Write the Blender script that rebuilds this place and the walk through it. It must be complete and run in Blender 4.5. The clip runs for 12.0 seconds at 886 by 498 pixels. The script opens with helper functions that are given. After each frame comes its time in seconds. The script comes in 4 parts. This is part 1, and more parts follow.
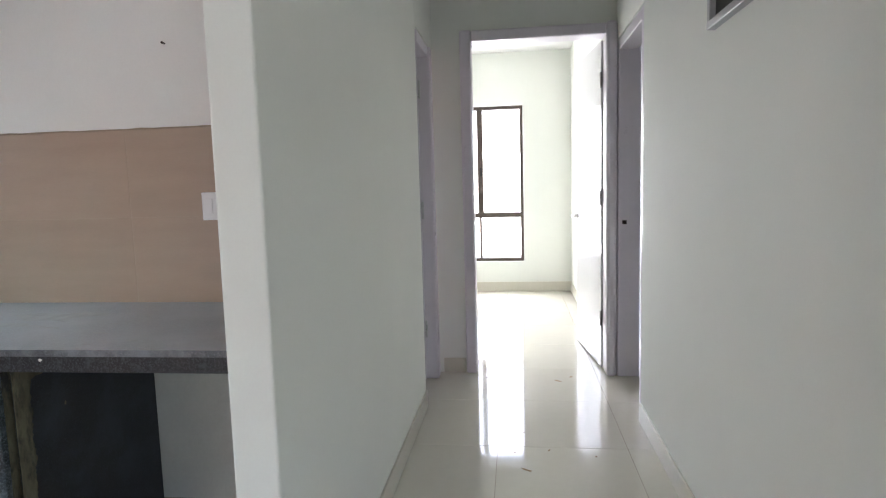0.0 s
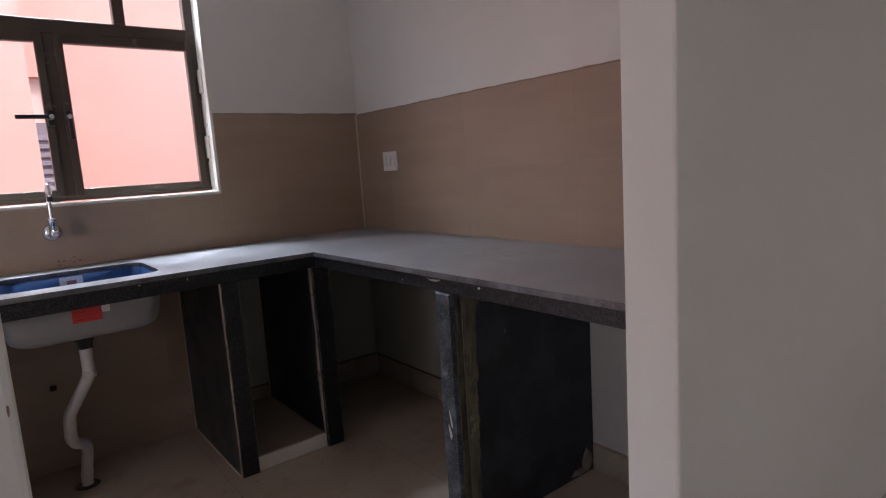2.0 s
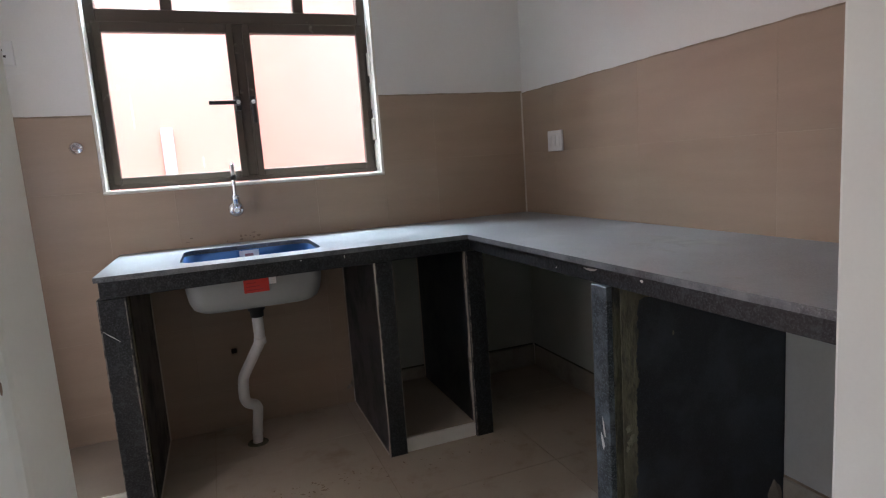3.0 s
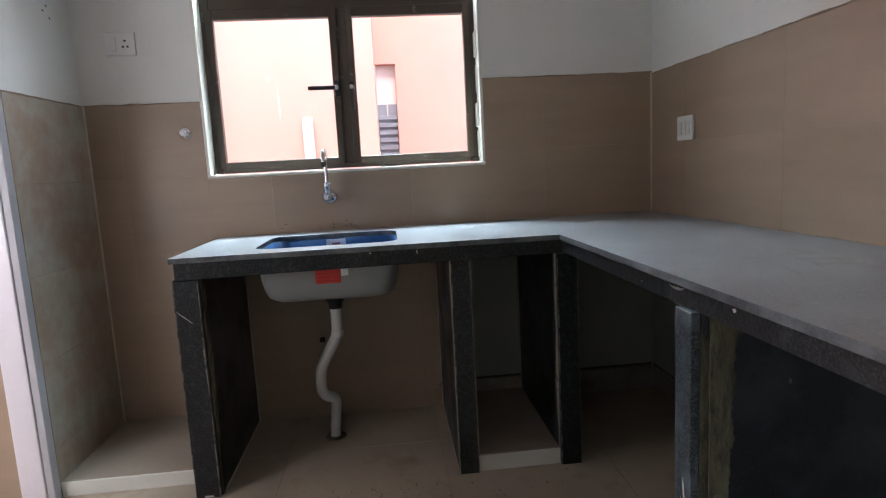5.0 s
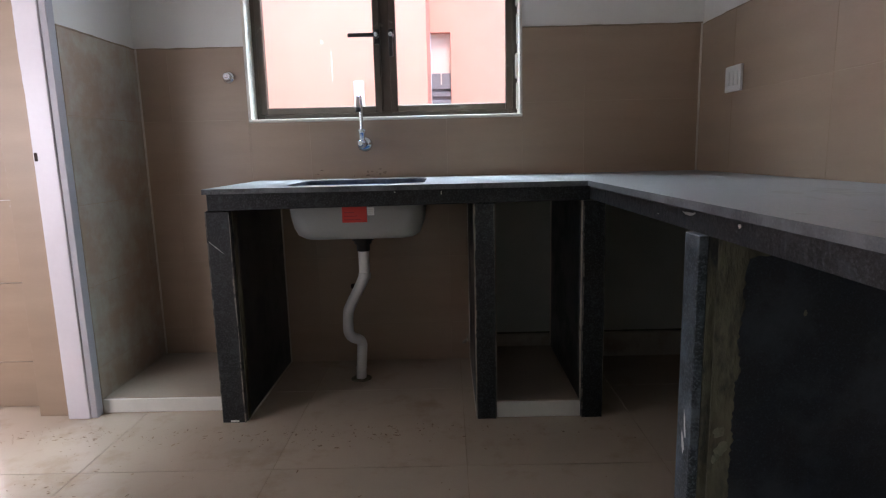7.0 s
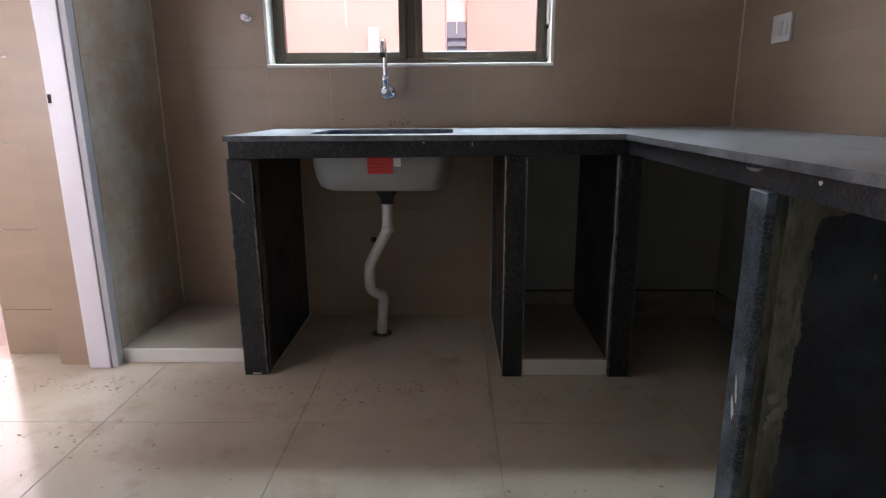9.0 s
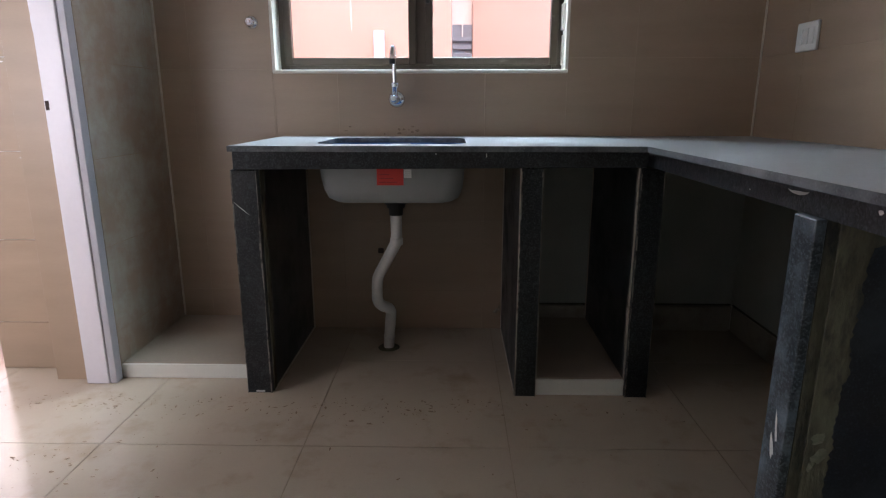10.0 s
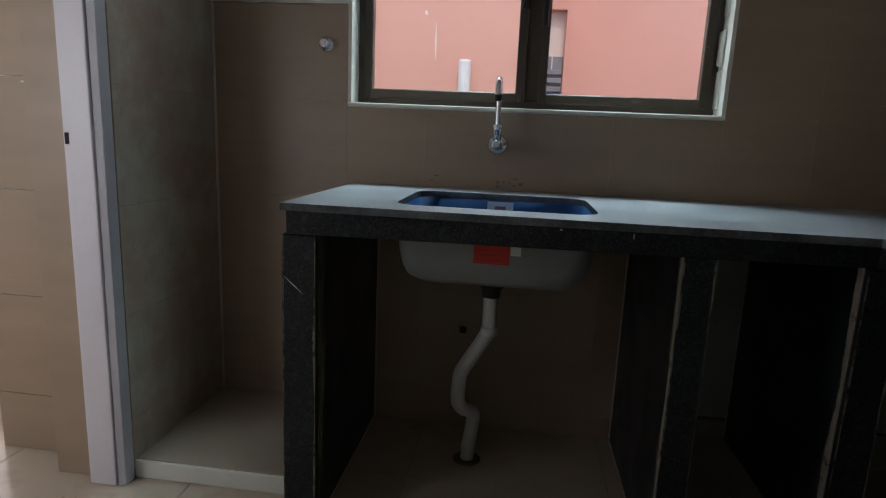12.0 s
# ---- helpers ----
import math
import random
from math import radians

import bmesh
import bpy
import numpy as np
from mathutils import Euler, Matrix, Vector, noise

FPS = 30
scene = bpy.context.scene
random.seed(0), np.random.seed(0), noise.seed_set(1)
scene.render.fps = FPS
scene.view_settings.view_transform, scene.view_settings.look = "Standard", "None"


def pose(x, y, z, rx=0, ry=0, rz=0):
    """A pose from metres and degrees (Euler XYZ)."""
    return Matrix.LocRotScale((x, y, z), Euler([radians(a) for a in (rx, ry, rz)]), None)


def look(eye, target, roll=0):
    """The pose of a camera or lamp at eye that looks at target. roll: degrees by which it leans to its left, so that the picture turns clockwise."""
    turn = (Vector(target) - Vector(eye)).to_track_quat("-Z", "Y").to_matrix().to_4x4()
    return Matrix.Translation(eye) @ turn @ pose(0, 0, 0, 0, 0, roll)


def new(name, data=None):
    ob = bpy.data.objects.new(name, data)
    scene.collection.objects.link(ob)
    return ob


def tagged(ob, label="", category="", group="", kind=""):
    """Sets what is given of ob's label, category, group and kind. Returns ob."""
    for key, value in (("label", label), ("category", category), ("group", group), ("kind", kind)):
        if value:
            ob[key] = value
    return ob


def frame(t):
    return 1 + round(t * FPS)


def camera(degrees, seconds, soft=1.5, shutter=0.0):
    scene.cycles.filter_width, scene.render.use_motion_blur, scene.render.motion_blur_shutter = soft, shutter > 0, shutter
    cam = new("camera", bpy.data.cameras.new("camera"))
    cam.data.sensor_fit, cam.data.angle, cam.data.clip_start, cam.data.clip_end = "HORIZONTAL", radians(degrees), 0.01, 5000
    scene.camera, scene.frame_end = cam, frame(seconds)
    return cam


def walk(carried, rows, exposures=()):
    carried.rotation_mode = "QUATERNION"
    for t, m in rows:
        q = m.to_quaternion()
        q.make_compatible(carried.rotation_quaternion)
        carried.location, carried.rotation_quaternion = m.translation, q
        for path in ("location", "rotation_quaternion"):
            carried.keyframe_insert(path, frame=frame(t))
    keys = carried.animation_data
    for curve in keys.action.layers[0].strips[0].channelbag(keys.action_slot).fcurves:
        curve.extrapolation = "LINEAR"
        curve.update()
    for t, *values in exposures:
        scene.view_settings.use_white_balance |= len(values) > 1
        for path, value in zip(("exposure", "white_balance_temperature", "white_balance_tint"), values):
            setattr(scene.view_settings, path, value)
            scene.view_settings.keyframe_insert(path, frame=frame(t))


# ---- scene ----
cam = camera(74.0, 12.0, soft=1.2)
PATH = [
    (0, (-1.974, -2.896, 1.251), (0.0, -2.651, 1.04), -1.6),
    (0.5, (-1.895, -2.949, 1.252), (-0.018, -2.293, 1.035), -1.8),
    (1, (-1.847, -2.991, 1.237), (-0.167, -1.934, 0.997), -2.1),
    (1.5, (-1.773, -2.959, 1.234), (-0.313, -1.621, 0.954), -2.5),
    (2, (-1.695, -2.899, 1.186), (-0.484, -1.333, 0.901), -3.7),
    (2.5, (-1.643, -2.83, 1.178), (-0.706, -1.088, 0.887), -4.0),
    (3, (-1.562, -2.806, 1.148), (-0.863, -0.955, 0.861), -4.0),
    (5, (-1.23, -2.645, 1.116), (-1.052, -0.672, 0.838), -3.0),
    (5.5, (-1.182, -2.621, 1.095), (-1.124, -0.642, 0.813), -2.7),
    (6, (-1.136, -2.643, 1.052), (-1.111, -0.664, 0.764), -1.9),
    (6.5, (-1.12, -2.656, 1.005), (-1.122, -0.678, 0.708), -1.6),
    (7, (-1.119, -2.667, 0.969), (-1.138, -0.694, 0.642), -1.4),
    (7.5, (-1.117, -2.686, 0.945), (-1.153, -0.727, 0.543), -1.0),
    (9.5, (-1.23, -2.567, 0.965), (-1.263, -0.624, 0.489), -0.2),
    (10, (-1.242, -2.52, 0.981), (-1.279, -0.577, 0.51), 0.0),
    (10.5, (-1.254, -2.41, 0.999), (-1.319, -0.46, 0.561), 0.1),
    (11, (-1.244, -2.286, 1.014), (-1.336, -0.33, 0.607), 1.7),
    (11.5, (-1.301, -2.134, 1.015), (-1.506, -0.185, 0.614), 2.6),
    (12, (-1.4, -1.98, 1.036), (-1.644, -0.033, 0.653), 2.5),
]
walk(cam, [(t, look(eye, target, roll)) for t, eye, target, roll in PATH], [(0, 2.92, 6600, 20), (0.7, 2.72, 6750, 26), (1.0, 2.47, 6850, 29), (1.5, 2.2, 7200, 40), (2.0, 1.98, 7250, 41), (2.5, 2.35, 7050, 34), (3.0, 2.50, 6950, 28), (5.5, 2.32, 6900, 25), (7.5, 2.25, 6900, 29), (9.5, 2.33, 6900, 28), (10.5, 1.9, 6800, 23), (12, 1.02, 6850, 18)])

# ---- light ----
world = bpy.data.worlds.new("sky")
scene.world = world
world.use_nodes = True
_n, _l = world.node_tree.nodes, world.node_tree.links
_sky = _n.new("ShaderNodeTexSky")
_sky.sky_type, _sky.sun_disc = "NISHITA", False
_sky.sun_elevation, _sky.sun_rotation = radians(57), radians(172)
_l.new(_sky.outputs[0], _n["Background"].inputs[0])
_n["Background"].inputs[1].default_value = 0.15

_s = bpy.data.lights.new("sun", "SUN")
_s.energy, _s.angle, _s.color = 0.78, radians(20), (1.0, 0.97, 0.93)
_sun = new("sun", _s)
_sun.matrix_world = look((0.5, -3.8, 6.0), (0, 0, 0))


def window_light(name, x, y, z, rz, w, h, power, color=(0.93, 0.97, 1.0)):
    """Daylight standing in an opening; rz 0 shines towards +y."""
    d = bpy.data.lights.new(name, "AREA")
    d.shape, d.size, d.size_y, d.energy, d.color = "RECTANGLE", w, h, power, color
    ob = new(name, d)
    ob.matrix_world = pose(x, y, z, 90, 0, rz)
    return ob


window_light("bedroom_daylight", 5.12, -2.48, 1.26, 90, 1.05, 1.70, 8.8)
# Unseen source, added to light corridor and kitchen from behind the camera.
window_light("living_room_fill", -5.7, -5.5, 1.5, -90, 1.5, 1.3, 3.3)
# Unseen source at the south end, added to brighten the utility's tiled wall.
window_light("utility_fill", -3.3, -1.90, 0.95, 0, 0.9, 1.1, 5.4, (0.80, 0.92, 1.0))
window_light("utility_opening_daylight", -3.41, -0.36, 1.06, 180, 0.84, 2.0, 4.0, (0.86, 0.95, 1.0))

# Added lamp outside, above the window, brightening the counter in place of sky.
_k = window_light("counter_sky_fill", 0, 0, 0, 0, 1.1, 0.7, 30, (0.60, 0.89, 1.0))
_k.matrix_world = look((-1.385, 0.60, 2.80), (-1.385, -0.55, 0.86))

# ---- materials ----


def nodes_of(name):
    m = bpy.data.materials.new(name)
    m.use_nodes = True
    return m, m.node_tree.nodes, m.node_tree.links, m.node_tree.nodes["Principled BSDF"]


def surface(name, color, rough=0.5, vary=0.12, scale=2.0, grain=120.0, bump=0.05, metal=0.0, stain=None, stain_scale=3.0, stain_at=(0.55, 0.72), spec=0.5, rough_vary=0.08, per_piece=0.0, stretch=(1, 1, 1), coat=0.0):
    """Paint, plaster, tile and metal: base colour with cloudy variation, fine grain, stains and relief."""
    m, n, l, b = nodes_of(name)
    geo = n.new("ShaderNodeNewGeometry")
    mp = n.new("ShaderNodeMapping")
    mp.inputs["Scale"].default_value = stretch
    mp.inputs["Location"].default_value = (3.37, 5.21, 7.43)
    l.new(geo.outputs["Position"], mp.inputs["Vector"])
    big = n.new("ShaderNodeTexNoise")
    big.inputs["Scale"].default_value, big.inputs["Detail"].default_value = scale, 5
    fine = n.new("ShaderNodeTexNoise")
    fine.inputs["Scale"].default_value, fine.inputs["Detail"].default_value = grain, 3
    l.new(mp.outputs[0], big.inputs["Vector"])
    l.new(mp.outputs[0], fine.inputs["Vector"])
    both = n.new("ShaderNodeMath")
    both.operation = "MULTIPLY_ADD"
    both.inputs[1].default_value = 0.35
    l.new(fine.outputs["Fac"], both.inputs[0])
    l.new(big.outputs["Fac"], both.inputs[2])
    ramp = n.new("ShaderNodeValToRGB")
    ramp.color_ramp.elements[0].position, ramp.color_ramp.elements[1].position = 0.4, 0.95
    lo = [c * (1 - vary) for c in color]
    hi = [min(1, c * (1 + vary)) for c in color]
    ramp.color_ramp.elements[0].color, ramp.color_ramp.elements[1].color = (*lo, 1), (*hi, 1)
    l.new(both.outputs[0], ramp.inputs[0])
    out = ramp.outputs[0]
    if stain:
        spot = n.new("ShaderNodeTexNoise")
        spot.inputs["Scale"].default_value, spot.inputs["Detail"].default_value, spot.inputs["Roughness"].default_value = stain_scale, 8, 0.65
        l.new(mp.outputs[0], spot.inputs["Vector"])
        edge = n.new("ShaderNodeMapRange")
        edge.inputs[1].default_value, edge.inputs[2].default_value = stain_at
        l.new(spot.outputs["Fac"], edge.inputs[0])
        mix = n.new("ShaderNodeMix")
        mix.data_type = "RGBA"
        l.new(edge.outputs[0], mix.inputs[0])
        l.new(out, mix.inputs[6])
        mix.inputs[7].default_value = (*stain, 1)
        out = mix.outputs[2]
    if per_piece:
        info = n.new("ShaderNodeObjectInfo")
        hsv = n.new("ShaderNodeHueSaturation")
        rng = n.new("ShaderNodeMapRange")
        rng.inputs[3].default_value, rng.inputs[4].default_value = 1 - per_piece, 1 + per_piece
        l.new(info.outputs["Random"], rng.inputs[0])
        l.new(rng.outputs[0], hsv.inputs["Value"])
        l.new(out, hsv.inputs["Color"])
        out = hsv.outputs[0]
    l.new(out, b.inputs["Base Color"])
    rr = n.new("ShaderNodeMapRange")
    rr.inputs[1].default_value, rr.inputs[2].default_value = 0.15, 0.85
    rr.inputs[3].default_value, rr.inputs[4].default_value = max(0.02, rough - rough_vary), min(1, rough + rough_vary)
    l.new(big.outputs["Fac"], rr.inputs[0])
    l.new(rr.outputs[0], b.inputs["Roughness"])
    b.inputs["Metallic"].default_value = metal
    b.inputs["Specular IOR Level"].default_value = spec
    b.inputs["Coat Weight"].default_value = coat
    if bump:
        bp = n.new("ShaderNodeBump")
        bp.inputs["Strength"].default_value, bp.inputs["Distance"].default_value = bump, 0.01
        l.new(both.outputs[0], bp.inputs["Height"])
        l.new(bp.outputs[0], b.inputs["Normal"])
    return m


def granite(name, base, fleck, rough, pale_tone=None, pale_tone_at=(0.45, 0.75), bump=0.04, gloss=0.5, patch=4.5, speck=(0.53, 0.70)):
    """Dark speckled stone with paler patches: cement dust, some also tinted for light."""
    m, n, l, b = nodes_of(name)
    geo = n.new("ShaderNodeNewGeometry")
    v = n.new("ShaderNodeTexVoronoi")
    v.inputs["Scale"].default_value = 420
    sp = n.new("ShaderNodeTexNoise")
    sp.inputs["Scale"].default_value, sp.inputs["Detail"].default_value = 190, 6
    l.new(geo.outputs["Position"], v.inputs["Vector"])
    l.new(geo.outputs["Position"], sp.inputs["Vector"])
    ramp = n.new("ShaderNodeValToRGB")
    ramp.color_ramp.elements[0].position, ramp.color_ramp.elements[1].position = speck
    ramp.color_ramp.elements[0].color, ramp.color_ramp.elements[1].color = (*base, 1), (*fleck, 1)
    l.new(sp.outputs["Fac"], ramp.inputs[0])
    hs = n.new("ShaderNodeHueSaturation")
    bw = n.new("ShaderNodeRGBToBW")
    rg = n.new("ShaderNodeMapRange")
    rg.inputs[3].default_value, rg.inputs[4].default_value = 0.55, 1.5
    l.new(v.outputs["Color"], bw.inputs[0])
    l.new(bw.outputs[0], rg.inputs[0])
    l.new(rg.outputs[0], hs.inputs["Value"])
    l.new(ramp.outputs[0], hs.inputs["Color"])
    out = hs.outputs[0]
    ro = n.new("ShaderNodeMapRange")
    ro.inputs[3].default_value, ro.inputs[4].default_value = rough, min(1, rough + 0.3)
    cloud = n.new("ShaderNodeTexNoise")
    cloud.inputs["Scale"].default_value, cloud.inputs["Detail"].default_value, cloud.inputs["Roughness"].default_value = patch, 9, 0.62
    l.new(geo.outputs["Position"], cloud.inputs["Vector"])
    ed = n.new("ShaderNodeMapRange")
    ed.inputs[1].default_value, ed.inputs[2].default_value = pale_tone_at
    l.new(cloud.outputs["Fac"], ed.inputs[0])
    l.new(ed.outputs[0], ro.inputs[0])
    if pale_tone:
        mix = n.new("ShaderNodeMix")
        mix.data_type = "RGBA"
        l.new(ed.outputs[0], mix.inputs[0])
        l.new(out, mix.inputs[6])
        mix.inputs[7].default_value = (*pale_tone, 1)
        out = mix.outputs[2]
    l.new(out, b.inputs["Base Color"])
    l.new(ro.outputs[0], b.inputs["Roughness"])
    b.inputs["Specular IOR Level"].default_value = gloss
    bp = n.new("ShaderNodeBump")
    bp.inputs["Strength"].default_value, bp.inputs["Distance"].default_value = bump, 0.01
    l.new(cloud.outputs["Fac"], bp.inputs["Height"])
    l.new(bp.outputs[0], b.inputs["Normal"])
    return m


def clear_glass(name, rough=0.0):
    m, n, l, b = nodes_of(name)
    b.inputs["Base Color"].default_value = (0.96, 0.98, 0.97, 1)
    b.inputs["Roughness"].default_value = rough
    b.inputs["Transmission Weight"].default_value = 1.0
    b.inputs["IOR"].default_value = 1.05
    return m


PAINT = surface("cream_wall_paint", (0.77, 0.79, 0.735), 0.8, 0.035, 1.3, 160, 0.03, spec=0.25)
PAINT_KITCHEN = surface("white_kitchen_paint", (0.74, 0.725, 0.69), 0.8, 0.05, 1.6, 140, 0.04, spec=0.25)
CEILING = surface("white_ceiling_paint", (0.8, 0.8, 0.78), 0.8, 0.03, 1.2, 150, 0.03)
PLASTER = surface("grey_white_rough_plaster", (0.40, 0.415, 0.37), 0.85, 0.12, 4, 90, 0.15)
PLASTER_PALE = surface("pale_grey_rough_plaster", (0.50, 0.50, 0.465), 0.85, 0.1, 4, 90, 0.15)
WALL_TILE = surface("beige_brown_wall_tile", (0.352, 0.252, 0.180), 0.4, 0.085, 2.2, 60, 0.02, per_piece=0.035, stretch=(1, 1, 7))
WALL_TILE_SMEARED = surface("cement_smeared_wall_tile", (0.352, 0.258, 0.187), 0.5, 0.085, 2.2, 60, 0.02, per_piece=0.035, stain=(0.42, 0.40, 0.34), stain_scale=5, stain_at=(0.44, 0.66))
BEAD = surface("pale_grout_bead", (0.56, 0.50, 0.42), 0.9, 0.15, 8, 120, 0.1)
GROUT = surface("beige_cement_grout", (0.39, 0.295, 0.215), 0.9, 0.15, 8, 120, 0.1)
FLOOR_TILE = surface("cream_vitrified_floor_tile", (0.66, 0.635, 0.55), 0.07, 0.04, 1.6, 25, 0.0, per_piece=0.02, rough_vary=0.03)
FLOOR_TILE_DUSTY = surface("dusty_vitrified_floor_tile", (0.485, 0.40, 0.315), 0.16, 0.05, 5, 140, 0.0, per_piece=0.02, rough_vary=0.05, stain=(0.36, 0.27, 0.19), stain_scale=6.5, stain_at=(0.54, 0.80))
FLOOR_JOINT = surface("brown_floor_joint", (0.33, 0.255, 0.185), 0.9, 0.35, 8, 120, 0.1)
# Dusty skirting, also darkened to carry the shade under the counter.
SKIRT_DUSTY_SHADED = surface("dusty_shaded_skirting_tile", (0.36, 0.32, 0.26), 0.6, 0.15, 6, 60, 0.02, stain=(0.24, 0.19, 0.14), stain_scale=9, stain_at=(0.52, 0.75))
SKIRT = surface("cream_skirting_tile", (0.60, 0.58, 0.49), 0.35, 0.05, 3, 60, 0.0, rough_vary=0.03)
SCREED = surface("dusty_plinth_screed", (0.35, 0.285, 0.225), 0.55, 0.1, 5, 80, 0.05)
RISER = surface("white_plinth_riser_tile", (0.68, 0.66, 0.60), 0.35, 0.06, 6, 80, 0.02)
# Pale top tone: cement dust, plus sky glare put into the colour.
STONE_TOP = granite("dusty_granite_top_with_glare", (0.165, 0.172, 0.179), (0.245, 0.253, 0.261), 0.31, (0.38, 0.385, 0.39), (0.30, 0.72), 0.04, 0.8)
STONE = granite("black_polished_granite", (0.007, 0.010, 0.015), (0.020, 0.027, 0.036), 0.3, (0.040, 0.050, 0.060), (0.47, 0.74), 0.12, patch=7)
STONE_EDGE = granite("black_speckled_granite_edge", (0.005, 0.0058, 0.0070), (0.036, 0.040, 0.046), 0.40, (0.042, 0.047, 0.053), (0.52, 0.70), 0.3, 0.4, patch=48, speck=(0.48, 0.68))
# Edge stone made paler and bluer: side light painted in, with white stains.
STONE_EDGE_LIT = granite("side_lit_speckled_granite_edge", (0.018, 0.025, 0.031), (0.085, 0.105, 0.12), 0.36, (0.135, 0.17, 0.20), (0.47, 0.72), 0.3, patch=16, speck=(0.48, 0.64))
# Grey tone for the slab's side faces, between top and fascia.
STONE_RIM = granite("grey_granite_rim", (0.060, 0.066, 0.072), (0.12, 0.13, 0.138), 0.36, (0.21, 0.222, 0.232), (0.42, 0.75), 0.15, patch=10)
MORTAR = surface("grey_brown_mortar", (0.105, 0.098, 0.064), 0.95, 0.5, 16, 110, 1.0, stretch=(1, 1, 0.35), stain=(0.040, 0.040, 0.038), stain_scale=14, stain_at=(0.50, 0.62))
MORTAR_OLIVE = surface("olive_cement", (0.17, 0.165, 0.115), 0.95, 0.3, 16, 110, 0.4)
WORN_EDGE = surface("worn_granite_corner", (0.22, 0.20, 0.175), 0.9, 0.4, 30, 120, 0.3, stain=(0.03, 0.03, 0.03), stain_scale=26, stain_at=(0.48, 0.60))
MORTAR_PALE = surface("pale_brown_mortar", (0.38, 0.335, 0.28), 0.95, 0.3, 14, 90, 0.4, stain=(0.14, 0.12, 0.10), stain_scale=14, stain_at=(0.54, 0.66))
SPLASH = surface("white_plaster_splash", (0.62, 0.61, 0.58), 0.85, 0.1, 20, 120, 0.2)
FRAME_BROWN = surface("brown_coated_aluminium", (0.08, 0.058, 0.044), 0.38, 0.12, 9, 90, 0.02, stain=(0.30, 0.26, 0.21), stain_scale=14, stain_at=(0.62, 0.78))
HANDLE_BLACK = surface("black_handle_plastic", (0.02, 0.018, 0.017), 0.4, 0.1, 20, 90, 0.0)
REVEAL = surface("white_reveal_cement", (0.72, 0.67, 0.59), 0.7, 0.12, 9, 90, 0.15)
GLASS = clear_glass("window_glass")
DOOR_FRAME = surface("lilac_white_enamel", (0.70, 0.66, 0.705), 0.32, 0.05, 3, 60, 0.02)
# Greyer tone for the frame's narrow face towards the kitchen.
DOOR_FRAME_GREY = surface("grey_frame_edge", (0.42, 0.41, 0.44), 0.5, 0.08, 5, 80, 0.03)
DOOR_LEAF = surface("glossy_white_door_laminate", (0.78, 0.78, 0.80), 0.14, 0.03, 2, 40, 0.005)
DARK_HOLE = surface("dark_strike_recess", (0.03, 0.015, 0.012), 0.8, 0.2, 30, 90, 0.1)
STEEL = surface("brushed_steel", (0.55, 0.55, 0.55), 0.3, 0.05, 20, 200, 0.01, metal=1.0)
CHROME = surface("chrome", (0.75, 0.76, 0.78), 0.1, 0.03, 20, 200, 0.0, metal=1.0, rough_vary=0.03)
SINK_GREY = surface("grey_sound_deadening_coat", (0.27, 0.28, 0.275), 0.6, 0.06, 8, 120, 0.05)
FILM_BLUE = surface("blue_protective_film", (0.008, 0.080, 0.23), 0.38, 0.15, 9, 60, 0.05, spec=0.3)
LABEL_RED = surface("red_label_paper", (0.62, 0.035, 0.025), 0.45, 0.05, 15, 90, 0.0)
LABEL_WHITE = surface("white_label_paper", (0.82, 0.82, 0.80), 0.5, 0.05, 15, 90, 0.0)
BLACK_RUBBER = surface("black_plastic_coupling", (0.022, 0.023, 0.025), 0.5, 0.1, 20, 90, 0.02)
PIPE_WHITE = surface("white_waste_pipe_plastic", (0.60, 0.59, 0.57), 0.45, 0.06, 14, 90, 0.03)
PLATE = surface("white_switch_plastic", (0.76, 0.75, 0.73), 0.35, 0.03, 14, 90, 0.0)
PLATE_GAP = surface("grey_switch_gap", (0.68, 0.67, 0.65), 0.6, 0.05, 14, 90, 0.0)
SALMON = surface("salmon_exterior_paint", (0.64, 0.325, 0.25), 0.8, 0.05, 0.9, 60, 0.06, stain=(0.58, 0.28, 0.21), stain_scale=0.8, stain_at=(0.5, 0.8))
SALMON_PALE = surface("pale_exterior_render", (0.70, 0.60, 0.53), 0.8, 0.05, 1.2, 60, 0.06)
LOUVRE = surface("grey_louvre_metal", (0.22, 0.23, 0.25), 0.5, 0.1, 6, 60, 0.02)
GROUND = surface("pale_concrete_ground", (0.30, 0.28, 0.25), 0.9, 0.2, 0.6, 20, 0.1)
BOX_GREY = surface("grey_metal_box", (0.45, 0.46, 0.47), 0.4, 0.06, 10, 90, 0.02, metal=0.3)
DEBRIS = surface("brown_paper_scrap", (0.30, 0.20, 0.11), 0.9, 0.2, 30, 90, 0.1)

# ---- mesh helpers ----


def bx(bm, x0, x1, y0, y1, z0, z1, bevel=0.0, seg=2):
    """A box between two corners, with rounded edges if asked."""
    if bevel:
        tmp = bmesh.new()
        bx(tmp, x0, x1, y0, y1, z0, z1)
        bmesh.ops.bevel(tmp, geom=list(tmp.edges), offset=bevel, segments=seg, affect="EDGES", profile=0.5)
        me = bpy.data.meshes.new("tmp")
        tmp.to_mesh(me)
        tmp.free()
        bm.from_mesh(me)
        bpy.data.meshes.remove(me)
        return bm
    v = [bm.verts.new((x, y, z)) for z in (z0, z1) for x, y in ((x0, y0), (x1, y0), (x1, y1), (x0, y1))]
    for f in ((3, 2, 1, 0), (4, 5, 6, 7), (0, 1, 5, 4), (1, 2, 6, 5), (2, 3, 7, 6), (3, 0, 4, 7)):
        bm.faces.new([v[i] for i in f])
    return bm


